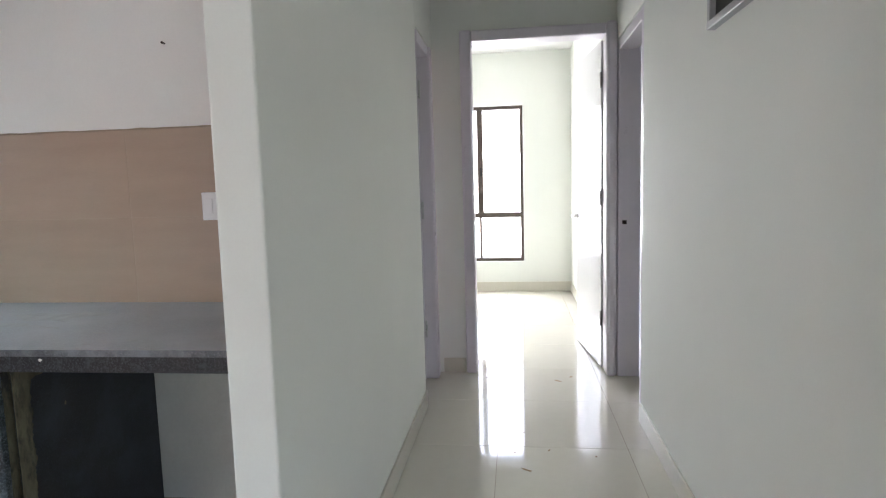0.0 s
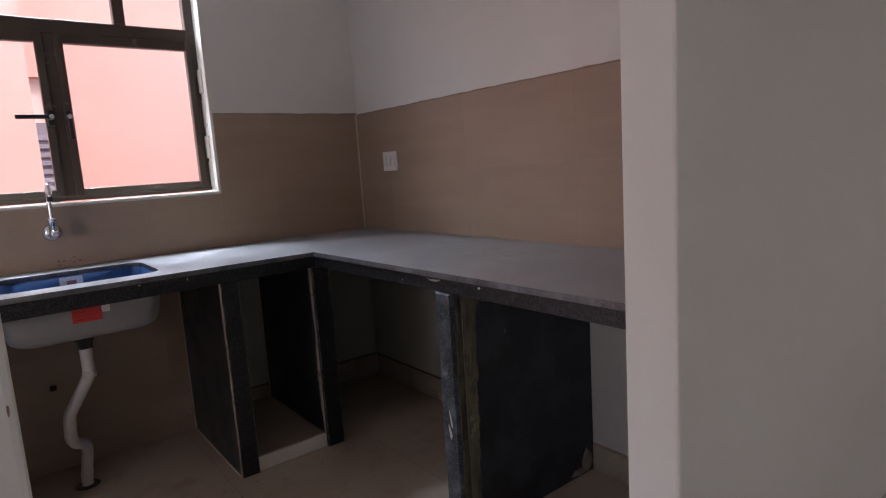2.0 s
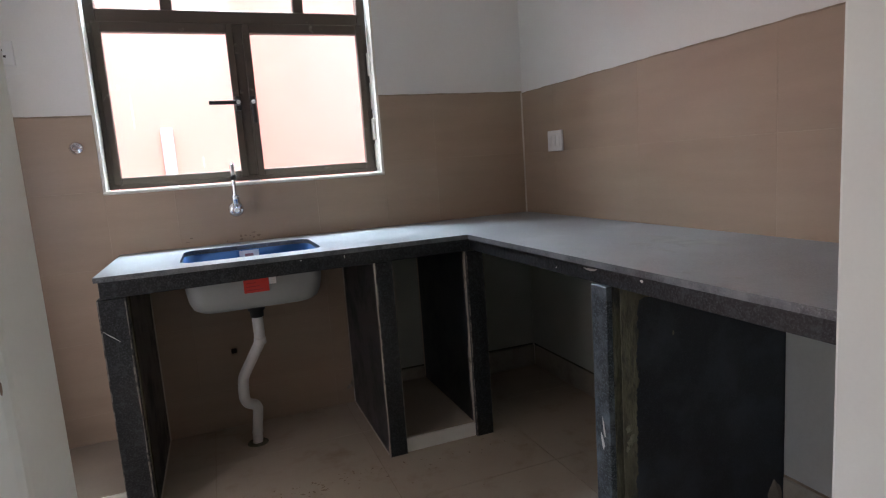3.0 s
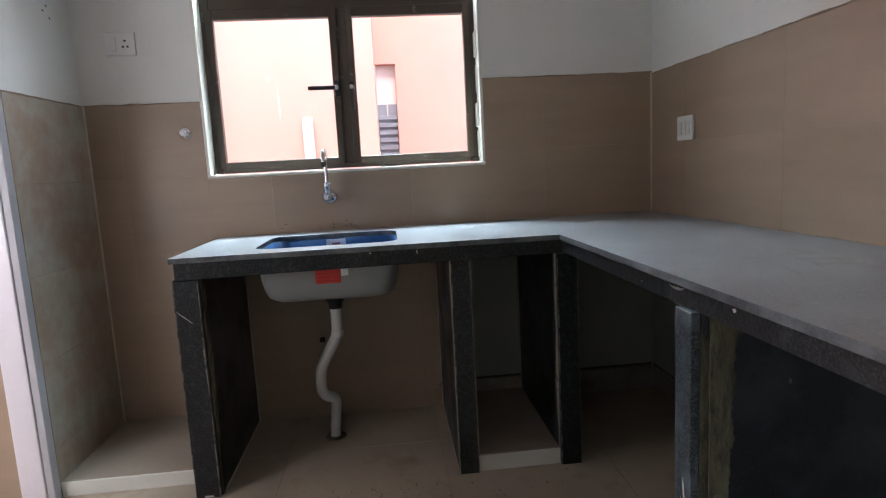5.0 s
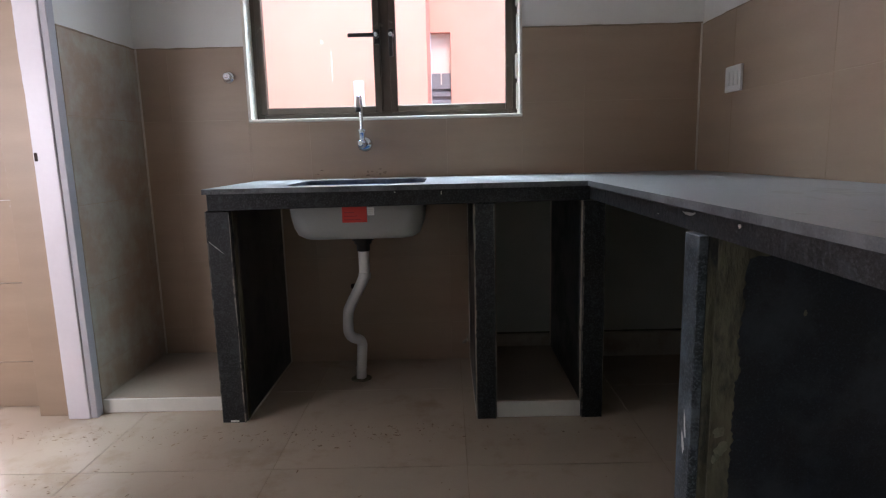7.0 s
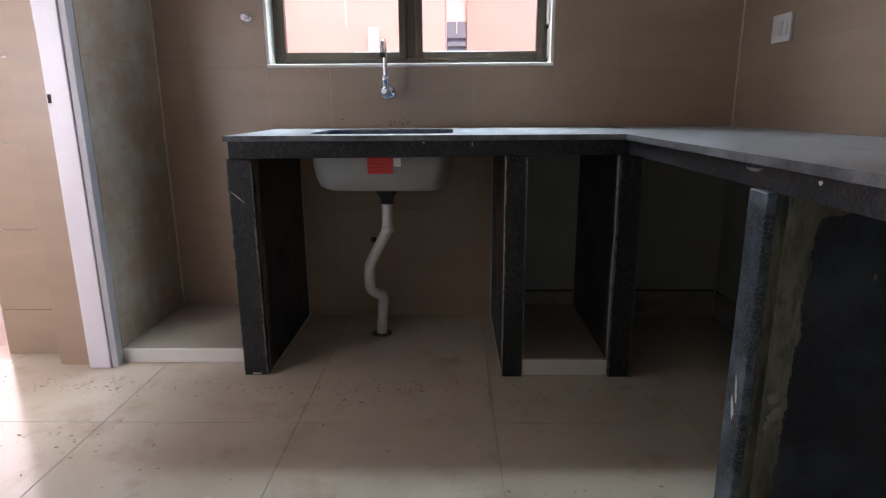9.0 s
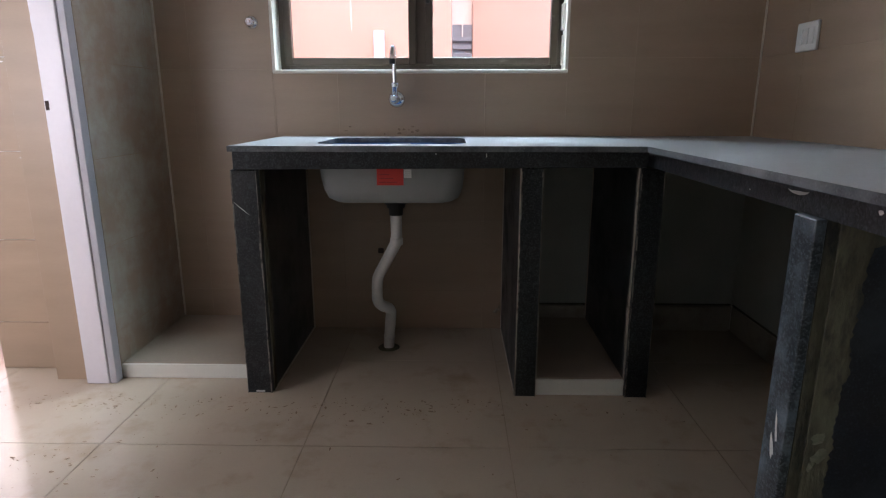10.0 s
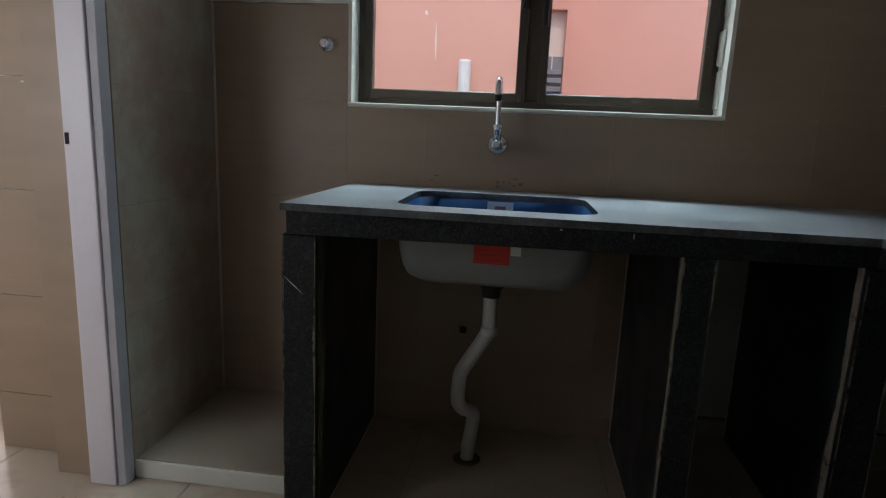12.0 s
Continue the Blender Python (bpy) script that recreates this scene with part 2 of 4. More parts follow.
def box(*a, bevel=0.0, seg=2):
    return bx(bmesh.new(), *a, bevel=bevel, seg=seg)


def smooth_line(pts, per=8):
    """A Catmull-Rom line through the points."""
    p = [Vector(q) for q in pts]
    p = [p[0] * 2 - p[1], *p, p[-1] * 2 - p[-2]]
    out = []
    for a, b, c, d in zip(p, p[1:], p[2:], p[3:]):
        for k in range(per):
            t = k / per
            out.append(0.5 * (2 * b + (c - a) * t + (2 * a - 5 * b + 4 * c - d) * t * t + (3 * b - a - 3 * c + d) * t ** 3))
    return [*out, p[-2]]


def tube(bm, pts, radius, seg=14, per=8, wobble=None):
    line = smooth_line(pts, per)
    rings = []
    side = None
    for i, p in enumerate(line):
        d = (line[min(i + 1, len(line) - 1)] - line[max(i - 1, 0)]).normalized()
        if side is None:
            side = d.orthogonal().normalized()
        side = (side - d * side.dot(d)).normalized()
        up = d.cross(side)
        r = radius * (wobble(i) if wobble else 1)
        rings.append([bm.verts.new(p + (side * math.cos(a) + up * math.sin(a)) * r) for a in (2 * math.pi * k / seg for k in range(seg))])
    for a, b in zip(rings, rings[1:]):
        for k in range(seg):
            bm.faces.new((a[k], a[(k + 1) % seg], b[(k + 1) % seg], b[k])).smooth = True
    bm.faces.new(rings[0][::-1])
    bm.faces.new(rings[-1])
    return bm


def turned(bm, profile, m=None, seg=24):
    """A turned body: (radius, height) pairs about z, set by the pose m."""
    m = m or Matrix()
    rings = [[bm.verts.new(m @ Vector((r * math.cos(a), r * math.sin(a), h))) for a in (2 * math.pi * k / seg for k in range(seg))] for r, h in profile]
    for a, b in zip(rings, rings[1:]):
        for k in range(seg):
            bm.faces.new((a[k], a[(k + 1) % seg], b[(k + 1) % seg], b[k])).smooth = True
    bm.faces.new(rings[0][::-1])
    bm.faces.new(rings[-1])
    return bm


def round_rect(x0, x1, y0, y1, r, n=6):
    out = []
    for cx, cy, a0 in ((x1 - r, y1 - r, 0), (x0 + r, y1 - r, 90), (x0 + r, y0 + r, 180), (x1 - r, y0 + r, 270)):
        out += [(cx + r * math.cos(radians(a0 + 90 * k / n)), cy + r * math.sin(radians(a0 + 90 * k / n))) for k in range(n + 1)]
    return out


def prism(bm, outline, z0, z1, hole=None):
    """A slab with the given outline and, if asked, a hole."""
    edges = []
    for loop in (outline, hole) if hole else (outline,):
        vs = [bm.verts.new((x, y, z1)) for x, y in loop]
        edges += [bm.edges.new((vs[i], vs[(i + 1) % len(vs)])) for i in range(len(vs))]
    bmesh.ops.triangle_fill(bm, use_beauty=True, edges=edges)
    done = bmesh.ops.extrude_face_region(bm, geom=list(bm.faces))
    bmesh.ops.translate(bm, vec=(0, 0, z0 - z1), verts=[g for g in done["geom"] if isinstance(g, bmesh.types.BMVert)])
    bmesh.ops.recalc_face_normals(bm, faces=list(bm.faces))
    return bm


def blob(bm, centre, u, v, w, su, sv, lift=0.002, seed=0, n=12):
    """A thin irregular splash: su, sv half sizes along u and v, lifted along w."""
    rnd = random.Random(seed)
    c, u, v, w = Vector(centre), Vector(u), Vector(v), Vector(w)
    ring = []
    for k in range(n):
        a = 2 * math.pi * k / n
        s = 0.6 + 0.55 * rnd.random()
        ring.append(bm.verts.new(c + u * su * s * math.cos(a) + v * sv * s * math.sin(a) + w * 0.0004))
    top = bm.verts.new(c + w * lift)
    for k in range(n):
        bm.faces.new((ring[k], ring[(k + 1) % n], top))
    bmesh.ops.recalc_face_normals(bm, faces=list(bm.faces))
    return bm




def place_of(ob):
    p = Vector(ob.location)
    while ob.parent:
        ob = ob.parent
        p += ob.location
    return p


def thing(name, at, label, category, group="", kind=""):
    ob = new(name)
    ob.empty_display_size = 0.1
    ob.location = at
    return tagged(ob, label, category, group, kind)


def part(name, bm, material, parent, label=""):
    """Links a bmesh built in world places as one mesh under a thing or part."""
    me = bpy.data.meshes.new(name)
    base = place_of(parent)
    bmesh.ops.translate(bm, vec=-base, verts=list(bm.verts))
    bm.to_mesh(me)
    bm.free()
    me.materials.append(material)
    ob = new(name, me)
    ob.parent = parent
    return tagged(ob, label)


def solid(name, bm, material, label="", category="", kind="structure", group=""):
    me = bpy.data.meshes.new(name)
    bm.to_mesh(me)
    bm.free()
    me.materials.append(material)
    return tagged(new(name, me), label, category, group, kind)


# ---- large structure ----
TOP = 2.75          # ceiling height
XL = -2.470         # kitchen's door wall
YI, YO = -2.270, -2.376   # wall between kitchen and corridor
YR = -3.535          # corridor's other wall
XE = 1.88           # wall at the corridor's end
XB = 4.95           # bedroom window wall
WX0, WX1, WZ0, WZ1 = -1.994, -0.779, 1.119, 2.26   # kitchen window

# kitchen window wall, opening clear through
bm = bmesh.new()
bx(bm, -2.70, WX0, 0.006, 0.206, -0.05, TOP)
bx(bm, WX1, 0.12, 0.006, 0.206, -0.05, TOP)
bx(bm, WX0, WX1, 0.006, 0.206, -0.05, WZ0)
bx(bm, WX0, WX1, 0.006, 0.206, WZ1, TOP)
wall_north = solid("wall_north", bm, PAINT_KITCHEN, "white painted kitchen wall with beige tiled lower part and window", "wall")

wall_east = solid("wall_east", box(0.006, 0.126, YI, 0.006, -0.05, TOP), PAINT_KITCHEN, "white painted kitchen side wall tiled above the counter", "wall")

bm = bmesh.new()
bx(bm, -2.69, XL - 0.006, -0.532, 0.006, -0.05, TOP)
bx(bm, -2.69, XL - 0.006, -1.46, -0.532, 2.10, TOP)
bx(bm, -2.69, XL - 0.006, YI, -1.46, -0.05, TOP)
wall_west = solid("wall_west", bm, PAINT_KITCHEN, "white painted kitchen wall with doorway to the utility", "wall")

bm = bmesh.new()
bx(bm, -0.800, 1.25, YO, YI, -0.05, TOP, bevel=0.006)
wall_divider = solid("wall_divider", bm, PAINT, "cream painted wall between kitchen and corridor", "wall")
bm = bmesh.new()
bx(bm, -5.6, -1.695, YO, YI, -0.05, TOP, bevel=0.006)
solid("wall_divider_living", bm, PAINT, "cream painted wall end beside the kitchen opening, scuffed", "wall")
solid("lintel_kitchen_opening", box(-1.695, -0.800, YO + 0.002, YI - 0.002, 2.35, TOP), PAINT, "cream painted lintel over the kitchen opening", "wall")

bm = bmesh.new()
bx(bm, -1.15, 1.10, YR - 0.12, YR, -0.05, TOP, bevel=0.005)
solid("wall_corridor", bm, PAINT, "cream painted corridor wall", "wall")
bm = bmesh.new()
bx(bm, 1.10, XE, YR - 0.12, YR, 2.12, TOP)
bx(bm, 1.25, XE, YO, YI, 2.12, TOP)
solid("wall_over_side_doors", bm, PAINT, "cream painted wall above the corridor side doors", "wall")

bm = bmesh.new()
bx(bm, XE, XE + 0.12, -2.565, -1.2, -0.05, TOP)
bx(bm, XE, XE + 0.12, -4.6, -3.50, -0.05, TOP)
bx(bm, XE, XE + 0.12, -3.50, -2.565, 2.225, TOP)
solid("wall_corridor_end", bm, PAINT, "cream painted wall around the bedroom door", "wall")

# bedroom
bm = bmesh.new()
bx(bm, XB, XB + 0.2, -1.96, -1.0, -0.05, TOP)
bx(bm, XB, XB + 0.2, -3.68, -3.00, -0.05, TOP)
bx(bm, XB, XB + 0.2, -3.00, -1.96, -0.05, 0.35)
bx(bm, XB, XB + 0.2, -3.00, -1.96, 2.16, TOP)
solid("wall_bedroom_window", bm, PAINT, "pale painted bedroom wall with tall window", "wall")
solid("wall_bedroom_south", box(XE + 0.12, XB, -3.66, -3.54, -0.05, TOP), PAINT, "pale painted bedroom side wall", "wall")
solid("wall_bedroom_north", box(XE + 0.12, XB, -1.12, -1.0, -0.05, TOP), PAINT, "pale painted bedroom side wall", "wall")

# living room behind the camera, unseen; its west opening holds an added lamp
solid("wall_living_east", box(-1.15, -1.03, -6.5, YR - 0.12, -0.05, TOP), PAINT, "cream painted living room wall", "wall")
bm = bmesh.new()
bx(bm, -5.72, -5.6, -4.7, YI, -0.05, TOP)
bx(bm, -5.72, -5.6, -6.5, -6.3, -0.05, TOP)
bx(bm, -5.72, -5.6, -6.3, -4.7, -0.05, 0.8)
bx(bm, -5.72, -5.6, -6.3, -4.7, 2.2, TOP)
solid("wall_living_west", bm, PAINT, "unseen living room wall, opening added for the fill lamp", "wall")
solid("wall_living_south", box(-5.72, -1.03, -6.62, -6.5, -0.05, TOP), PAINT, "cream painted living room wall", "wall")

# utility beside the kitchen
UY = -0.452
bm = box(-2.975, -2.69, UY + 0.006, UY + 0.12, -0.05, TOP)
bx(bm, -3.9, -2.975, UY + 0.006, UY + 0.12, 2.1, TOP)
solid("wall_utility_north", bm, PAINT_KITCHEN, "tiled utility end wall in daylight", "wall")
bm = bmesh.new()
bx(bm, -3.95, -3.85, -1.95, UY + 0.12, -0.05, TOP)
solid("wall_utility_west", bm, PAINT_KITCHEN, "white painted utility side wall", "wall")
# unseen south wall, its hole added for the fill lamp
bm = bmesh.new()
bx(bm, -3.85, -2.69, -1.95, -1.85, -0.05, 0.8)
bx(bm, -3.85, -2.69, -1.95, -1.85, 2.2, TOP)
bx(bm, -3.85, -3.78, -1.95, -1.85, 0.8, 2.2)
bx(bm, -2.82, -2.69, -1.95, -1.85, 0.8, 2.2)
solid("wall_utility_south", bm, PAINT_KITCHEN, "unseen white utility wall, hole added for the fill lamp", "wall")

solid("ceiling", box(-5.72, XB + 0.2, -6.62, 0.206, TOP, TOP + 0.12), CEILING, "white painted flat ceiling", "ceiling")

# skirting
for k, (a, lab) in enumerate((
        ((-0.788, 1.245, YO - 0.011, YO, 0, 0.10), "cream tile skirting along the corridor"),
        ((-1.14, 1.095, YR, YR + 0.011, 0, 0.10), "cream tile skirting along the corridor"),
        ((-5.6, -1.73, YO - 0.011, YO, 0, 0.10), "cream tile skirting in the living room"),
        ((XE - 0.011, XE, -2.555, YO - 0.03, 0, 0.10), "cream tile skirting beside the bedroom door"),
        ((XB - 0.012, XB, -3.54, -1.12, 0, 0.11), "cream tile skirting under the bedroom window"),
        ((2.02, XB - 0.013, -3.54, -3.528, 0, 0.11), "cream tile skirting in the bedroom"),
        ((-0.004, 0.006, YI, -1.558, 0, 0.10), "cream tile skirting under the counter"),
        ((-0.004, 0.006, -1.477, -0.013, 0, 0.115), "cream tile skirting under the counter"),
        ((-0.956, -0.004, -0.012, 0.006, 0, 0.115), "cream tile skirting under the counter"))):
    solid("baseboard", box(*a, bevel=0.003, seg=1), SKIRT_DUSTY_SHADED if "counter" in lab else SKIRT, lab, "skirting")

# outside
solid("ground", box(-60, 60, -60, 60, -0.6, -0.35), GROUND, "pale concrete ground between the buildings", "ground")
neighbour = thing("neighbour_building", (-1.3, 2.75, -0.35), "salmon painted neighbouring building with louvred recess", "building")
part("wall", box(-14, -1.272, 2.75, 4.3, -0.35, 3.45), SALMON, neighbour, "salmon painted near wall")
bm = bmesh.new()
bx(bm, -1.045, 14, 4.3, 4.5, -0.35, 3.95)
bx(bm, -1.272, -1.045, 4.3, 4.5, 2.30, 3.949)
part("wall", bm, SALMON, neighbour, "salmon painted rear wall")
part("recess_wall", box(-1.272, -1.045, 4.40, 4.52, -0.35, 2.299), SALMON_PALE, neighbour, "pale rendered recess")
louvre = part("louvre_window", box(-1.27, -1.05, 4.37, 4.398, -0.35, 1.86), LOUVRE, neighbour, "grey louvred window")
for k in range(9):
    z = 1.0 + 0.085 * k
    part("slat", box(-1.268, -1.05, 4.335, 4.368, z, z + 0.05, bevel=0.006, seg=1), LOUVRE, louvre)
part("mullion", box(-1.165, -1.153, 4.345, 4.369, 1.70, 1.86), SALMON_PALE, louvre)
rnd = random.Random(3)
for k, (x, z, h) in enumerate(((-2.12, 1.75, 0.16), (-2.20, 1.95, 0.02), (-1.62, 1.30, 0.06))):
    part("drip_streak", blob(bmesh.new(), (x, 2.75, z), (1, 0, 0), (0, 0, 1), (0, -1, 0), 0.007 if h > 0.05 else 0.015, h, 0.002, 140 + k, 10), SALMON_PALE, neighbour, "pale drip streak")
pipe = thing("vent_pipe", (-1.88, 2.70, -0.35), "white plastic pipe standing against the salmon wall", "pipe")
part("pipe_body", turned(bmesh.new(), ((0.048, 0), (0.048, 1.93), (0.043, 1.95)), pose(-1.88, 2.70, -0.35)), PIPE_WHITE, pipe)

# ---- kitchen window ----


def casement(parent, x0, x1, z0, z1, y, open_bar):
    """A hinged sash: frame, glass and lever handle."""
    w, u = 0.031, 0.044
    bm = bmesh.new()
    bx(bm, x0, x0 + w, y, y + 0.035, z0, z1, bevel=0.003, seg=1)
    bx(bm, x1 - w, x1, y, y + 0.035, z0, z1, bevel=0.003, seg=1)
    bx(bm, x0 + w, x1 - w, y + 0.001, y + 0.034, z0, z0 + w, bevel=0.003, seg=1)
    bx(bm, x0 + w, x1 - w, y + 0.001, y + 0.034, z1 - u, z1, bevel=0.003, seg=1)
    sash = part("sash", bm, FRAME_BROWN, parent, "brown aluminium casement sash")
    pane = part("pane", box(x0 + w - 0.004, x1 - w + 0.004, y + 0.015, y + 0.019, z0 + w - 0.004, z1 - u + 0.004), GLASS, sash)
    pane.visible_shadow = False
    bm = bmesh.new()
    hx = x1 - 0.012 if open_bar else x0 + 0.012
    bx(bm, hx - 0.013, hx + 0.013, y - 0.016, y, 1.447, 1.512, bevel=0.005)
    turned(bm, ((0.012, 0), (0.012, 0.03), (0.008, 0.034)), pose(hx, y - 0.014, 1.482, 90))
    if open_bar:
        bx(bm, hx - 0.125, hx - 0.004, y - 0.05, y - 0.036, 1.473, 1.491, bevel=0.005)
    else:
        bx(bm, hx - 0.009, hx + 0.009, y - 0.05, y - 0.036, 1.387, 1.490, bevel=0.005)
    handle = part("handle", bm, HANDLE_BLACK, sash, "black lever handle")
    part("pivot", turned(bmesh.new(), ((0.009, 0), (0.009, 0.004), (0.005, 0.006)), pose(hx, y - 0.046, 1.482, 90), 12), STEEL, handle, "steel pivot cap")
    return sash


window_1 = thing("window_1", (-1.385, 0.09, WZ0), "brown aluminium window with two casements and toplights", "window", kind="structure")
FY = 0.085
bm = bmesh.new()
bx(bm, WX0 + 0.012, WX0 + 0.052, FY, FY + 0.05, WZ0 + 0.014, WZ1, bevel=0.003, seg=1)
bx(bm, WX1 - 0.052, WX1 - 0.012, FY, FY + 0.05, WZ0 + 0.014, WZ1, bevel=0.003, seg=1)
bx(bm, WX0 + 0.052, WX1 - 0.052, FY + 0.001, FY + 0.049, WZ0 + 0.014, WZ0 + 0.04, bevel=0.003, seg=1)
bx(bm, WX0 + 0.052, WX1 - 0.052, FY + 0.001, FY + 0.049, 1.826, 1.886, bevel=0.003, seg=1)
bx(bm, WX0 + 0.052, WX1 - 0.052, FY + 0.001, FY + 0.049, WZ1 - 0.04, WZ1, bevel=0.003, seg=1)
bx(bm, -1.408, -1.362, FY + 0.002, FY + 0.048, WZ0 + 0.04, 1.826, bevel=0.003, seg=1)
for mx in (-1.666, -1.105):
    bx(bm, mx - 0.024, mx + 0.024, FY + 0.002, FY + 0.048, 1.886, WZ1 - 0.04, bevel=0.003, seg=1)
part("window_frame", bm, FRAME_BROWN, window_1)
casement(window_1, WX0 + 0.034, -1.405, WZ0 + 0.032, 1.832, FY - 0.012, True)
casement(window_1, -1.365, WX1 - 0.034, WZ0 + 0.032, 1.832, FY - 0.012, False)
for a, b in ((WX0 + 0.05, -1.690), (-1.642, -1.129), (-1.081, WX1 - 0.05)):
    p = part("pane", box(a, b, FY + 0.02, FY + 0.024, 1.882, WZ1 - 0.038), GLASS, window_1)
    p.visible_shadow = False
# reveal lining, roughly filled with cement
bm = bmesh.new()
bx(bm, WX0, WX1, -0.004, FY, WZ0 - 0.004, WZ0 + 0.010, bevel=0.003, seg=1)
part("window_sill", bm, REVEAL, window_1, "white cement sill")
rnd = random.Random(4)
for side, x in (("l", WX0), ("r", WX1)):
    s = 1 if side == "l" else -1
    bm = bmesh.new()
    bx(bm, min(x, x + s * 0.012), max(x, x + s * 0.012), 0.0, FY, WZ0 + 0.010, WZ1)
    z = WZ0 + 0.03
    while z < 1.7:
        h = rnd.uniform(0.05, 0.14)
        q = x + s * (rnd.uniform(0.0125, 0.015) if side == "l" else rnd.uniform(0.016, 0.026))
        bx(bm, min(x, q), max(x, q), 0.045, FY + 0.004, z, z + h, bevel=0.004, seg=1)
        z += h + rnd.uniform(0.0, 0.05)
    part("reveal", bm, REVEAL, window_1, "rough white cement reveal")

# ---- counter ----
CZ = 0.86
top = thing("kitchen_counter", (-1.0, -0.3, 0.0), "L-shaped dusty black granite kitchen counter on granite legs", "counter")
SX0, SX1, SY0, SY1 = -1.710, -1.202, -0.545, -0.150
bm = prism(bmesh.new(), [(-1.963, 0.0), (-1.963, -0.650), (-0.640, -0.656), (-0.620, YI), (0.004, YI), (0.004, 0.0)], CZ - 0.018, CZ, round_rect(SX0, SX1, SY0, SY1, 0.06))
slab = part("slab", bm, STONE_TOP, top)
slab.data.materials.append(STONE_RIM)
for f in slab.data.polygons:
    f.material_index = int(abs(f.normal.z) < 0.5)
bm = box(-1.952, -0.628, -0.641, -0.621, 0.793, CZ - 0.018, bevel=0.002, seg=1)
for v in bm.verts:      # the strip is a little deeper at the sink end
    if v.co.z < 0.83 and v.co.x < -1.5:
        v.co.z -= 0.009
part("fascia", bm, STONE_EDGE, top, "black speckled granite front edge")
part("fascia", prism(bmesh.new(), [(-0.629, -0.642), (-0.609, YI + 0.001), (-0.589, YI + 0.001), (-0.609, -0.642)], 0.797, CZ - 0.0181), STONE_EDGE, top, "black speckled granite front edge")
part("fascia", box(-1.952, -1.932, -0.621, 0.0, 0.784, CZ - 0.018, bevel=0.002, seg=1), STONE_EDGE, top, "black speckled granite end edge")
part("underside", prism(bmesh.new(), [(-1.93, -0.002), (-1.93, -0.620), (-0.608, -0.620), (-0.588, YI + 0.002), (0.002, YI + 0.002), (0.002, -0.002)], CZ - 0.035, CZ - 0.019, round_rect(SX0 - 0.03, SX1 + 0.03, SY0 - 0.03, SY1 + 0.03, 0.06)), MORTAR, top, "rough cement bed under the slab")
for k, (c, u, v, w, su, sv) in enumerate((
        ((-0.6168, -1.66, 0.830), (0, 1, 0), (0, 0, 1), (-1, 0, 0), 0.006, 0.0045),
        ((-0.6214, -1.28, 0.812), (0, 1, 0), (0, 0, 1), (-1, 0, 0), 0.004, 0.002),
        ((-1.30, -0.641, 0.835), (1, 0, 0), (0, 0, 1), (0, -1, 0), 0.0035, 0.0025),
        ((-1.14, -0.641, 0.83), (1, 0, 0), (0, 0, 1), (0, -1, 0), 0.002, 0.007))):
    part("chip", blob(bmesh.new(), c, u, v, w, su, sv, seed=k), SPLASH, top, "white plaster chip on the edge")
bm = bmesh.new()
arc = [(math.radians(196 + 150 * k / 12), 0.0012 + 0.0068 * math.sin(math.pi * min(1, (k + 0.6) / 12.6)) * (0.5 + k / 16)) for k in range(13)]
outer = [bm.verts.new((-0.6202 + 0.0010 * math.cos(a), -1.45 - 0.034 * math.cos(a), 0.838 + 0.012 * math.sin(a))) for a, w in arc]
inner = [bm.verts.new((-0.6216 + 0.0010 * math.cos(a), -1.45 - (0.034 - w) * math.cos(a), 0.838 + (0.012 - w) * math.sin(a))) for a, w in arc]
for p, q, r, t in zip(outer, outer[1:], inner[1:], inner):
    bm.faces.new((p, q, r, t))
bmesh.ops.solidify(bm, geom=list(bm.faces), thickness=0.0008)
part("chip", bm, SPLASH, top, "curved white plaster chip on the edge")
for k, (x, y, su, sv) in enumerate(((-0.25, -1.37, 0.14, 0.055), (-0.36, -1.34, 0.07, 0.03), (-0.20, -1.48, 0.10, 0.03), (-0.39, -1.50, 0.05, 0.012), (-0.45, -1.71, 0.03, 0.012), (-0.57, -1.76, 0.018, 0.010), (-0.53, -1.86, 0.02, 0.010), (-1.06, -0.34, 0.05, 0.004))):
    part("smear", blob(bmesh.new(), (x, y, CZ), (0.2, 1, 0), (1, -0.2, 0), (0, 0, 1), su, sv, 0.0008, 20 + k, 18), surface("grey_dust_smear", (0.36, 0.36, 0.35), 0.7, 0.2, 22, 120, 0.1) if k == 0 else bpy.data.materials["grey_dust_smear"], top, "pale cement smear")


def counter_leg(x0, x1, yb, yf, label, zt=0.792):
    """A granite-faced upright: black slabs on both sides of a mortar core, speckled front strip."""
    ob = part("leg", box(x0 + 0.018, x1 - 0.018, yf + 0.012, yb, 0, zt), MORTAR, top, label)
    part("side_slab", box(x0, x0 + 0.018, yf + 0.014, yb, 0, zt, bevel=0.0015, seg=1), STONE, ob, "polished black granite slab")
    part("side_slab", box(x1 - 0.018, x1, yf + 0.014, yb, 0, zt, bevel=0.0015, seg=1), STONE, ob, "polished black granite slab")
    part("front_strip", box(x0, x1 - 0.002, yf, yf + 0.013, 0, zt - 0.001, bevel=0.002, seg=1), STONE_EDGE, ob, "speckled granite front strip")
    return ob


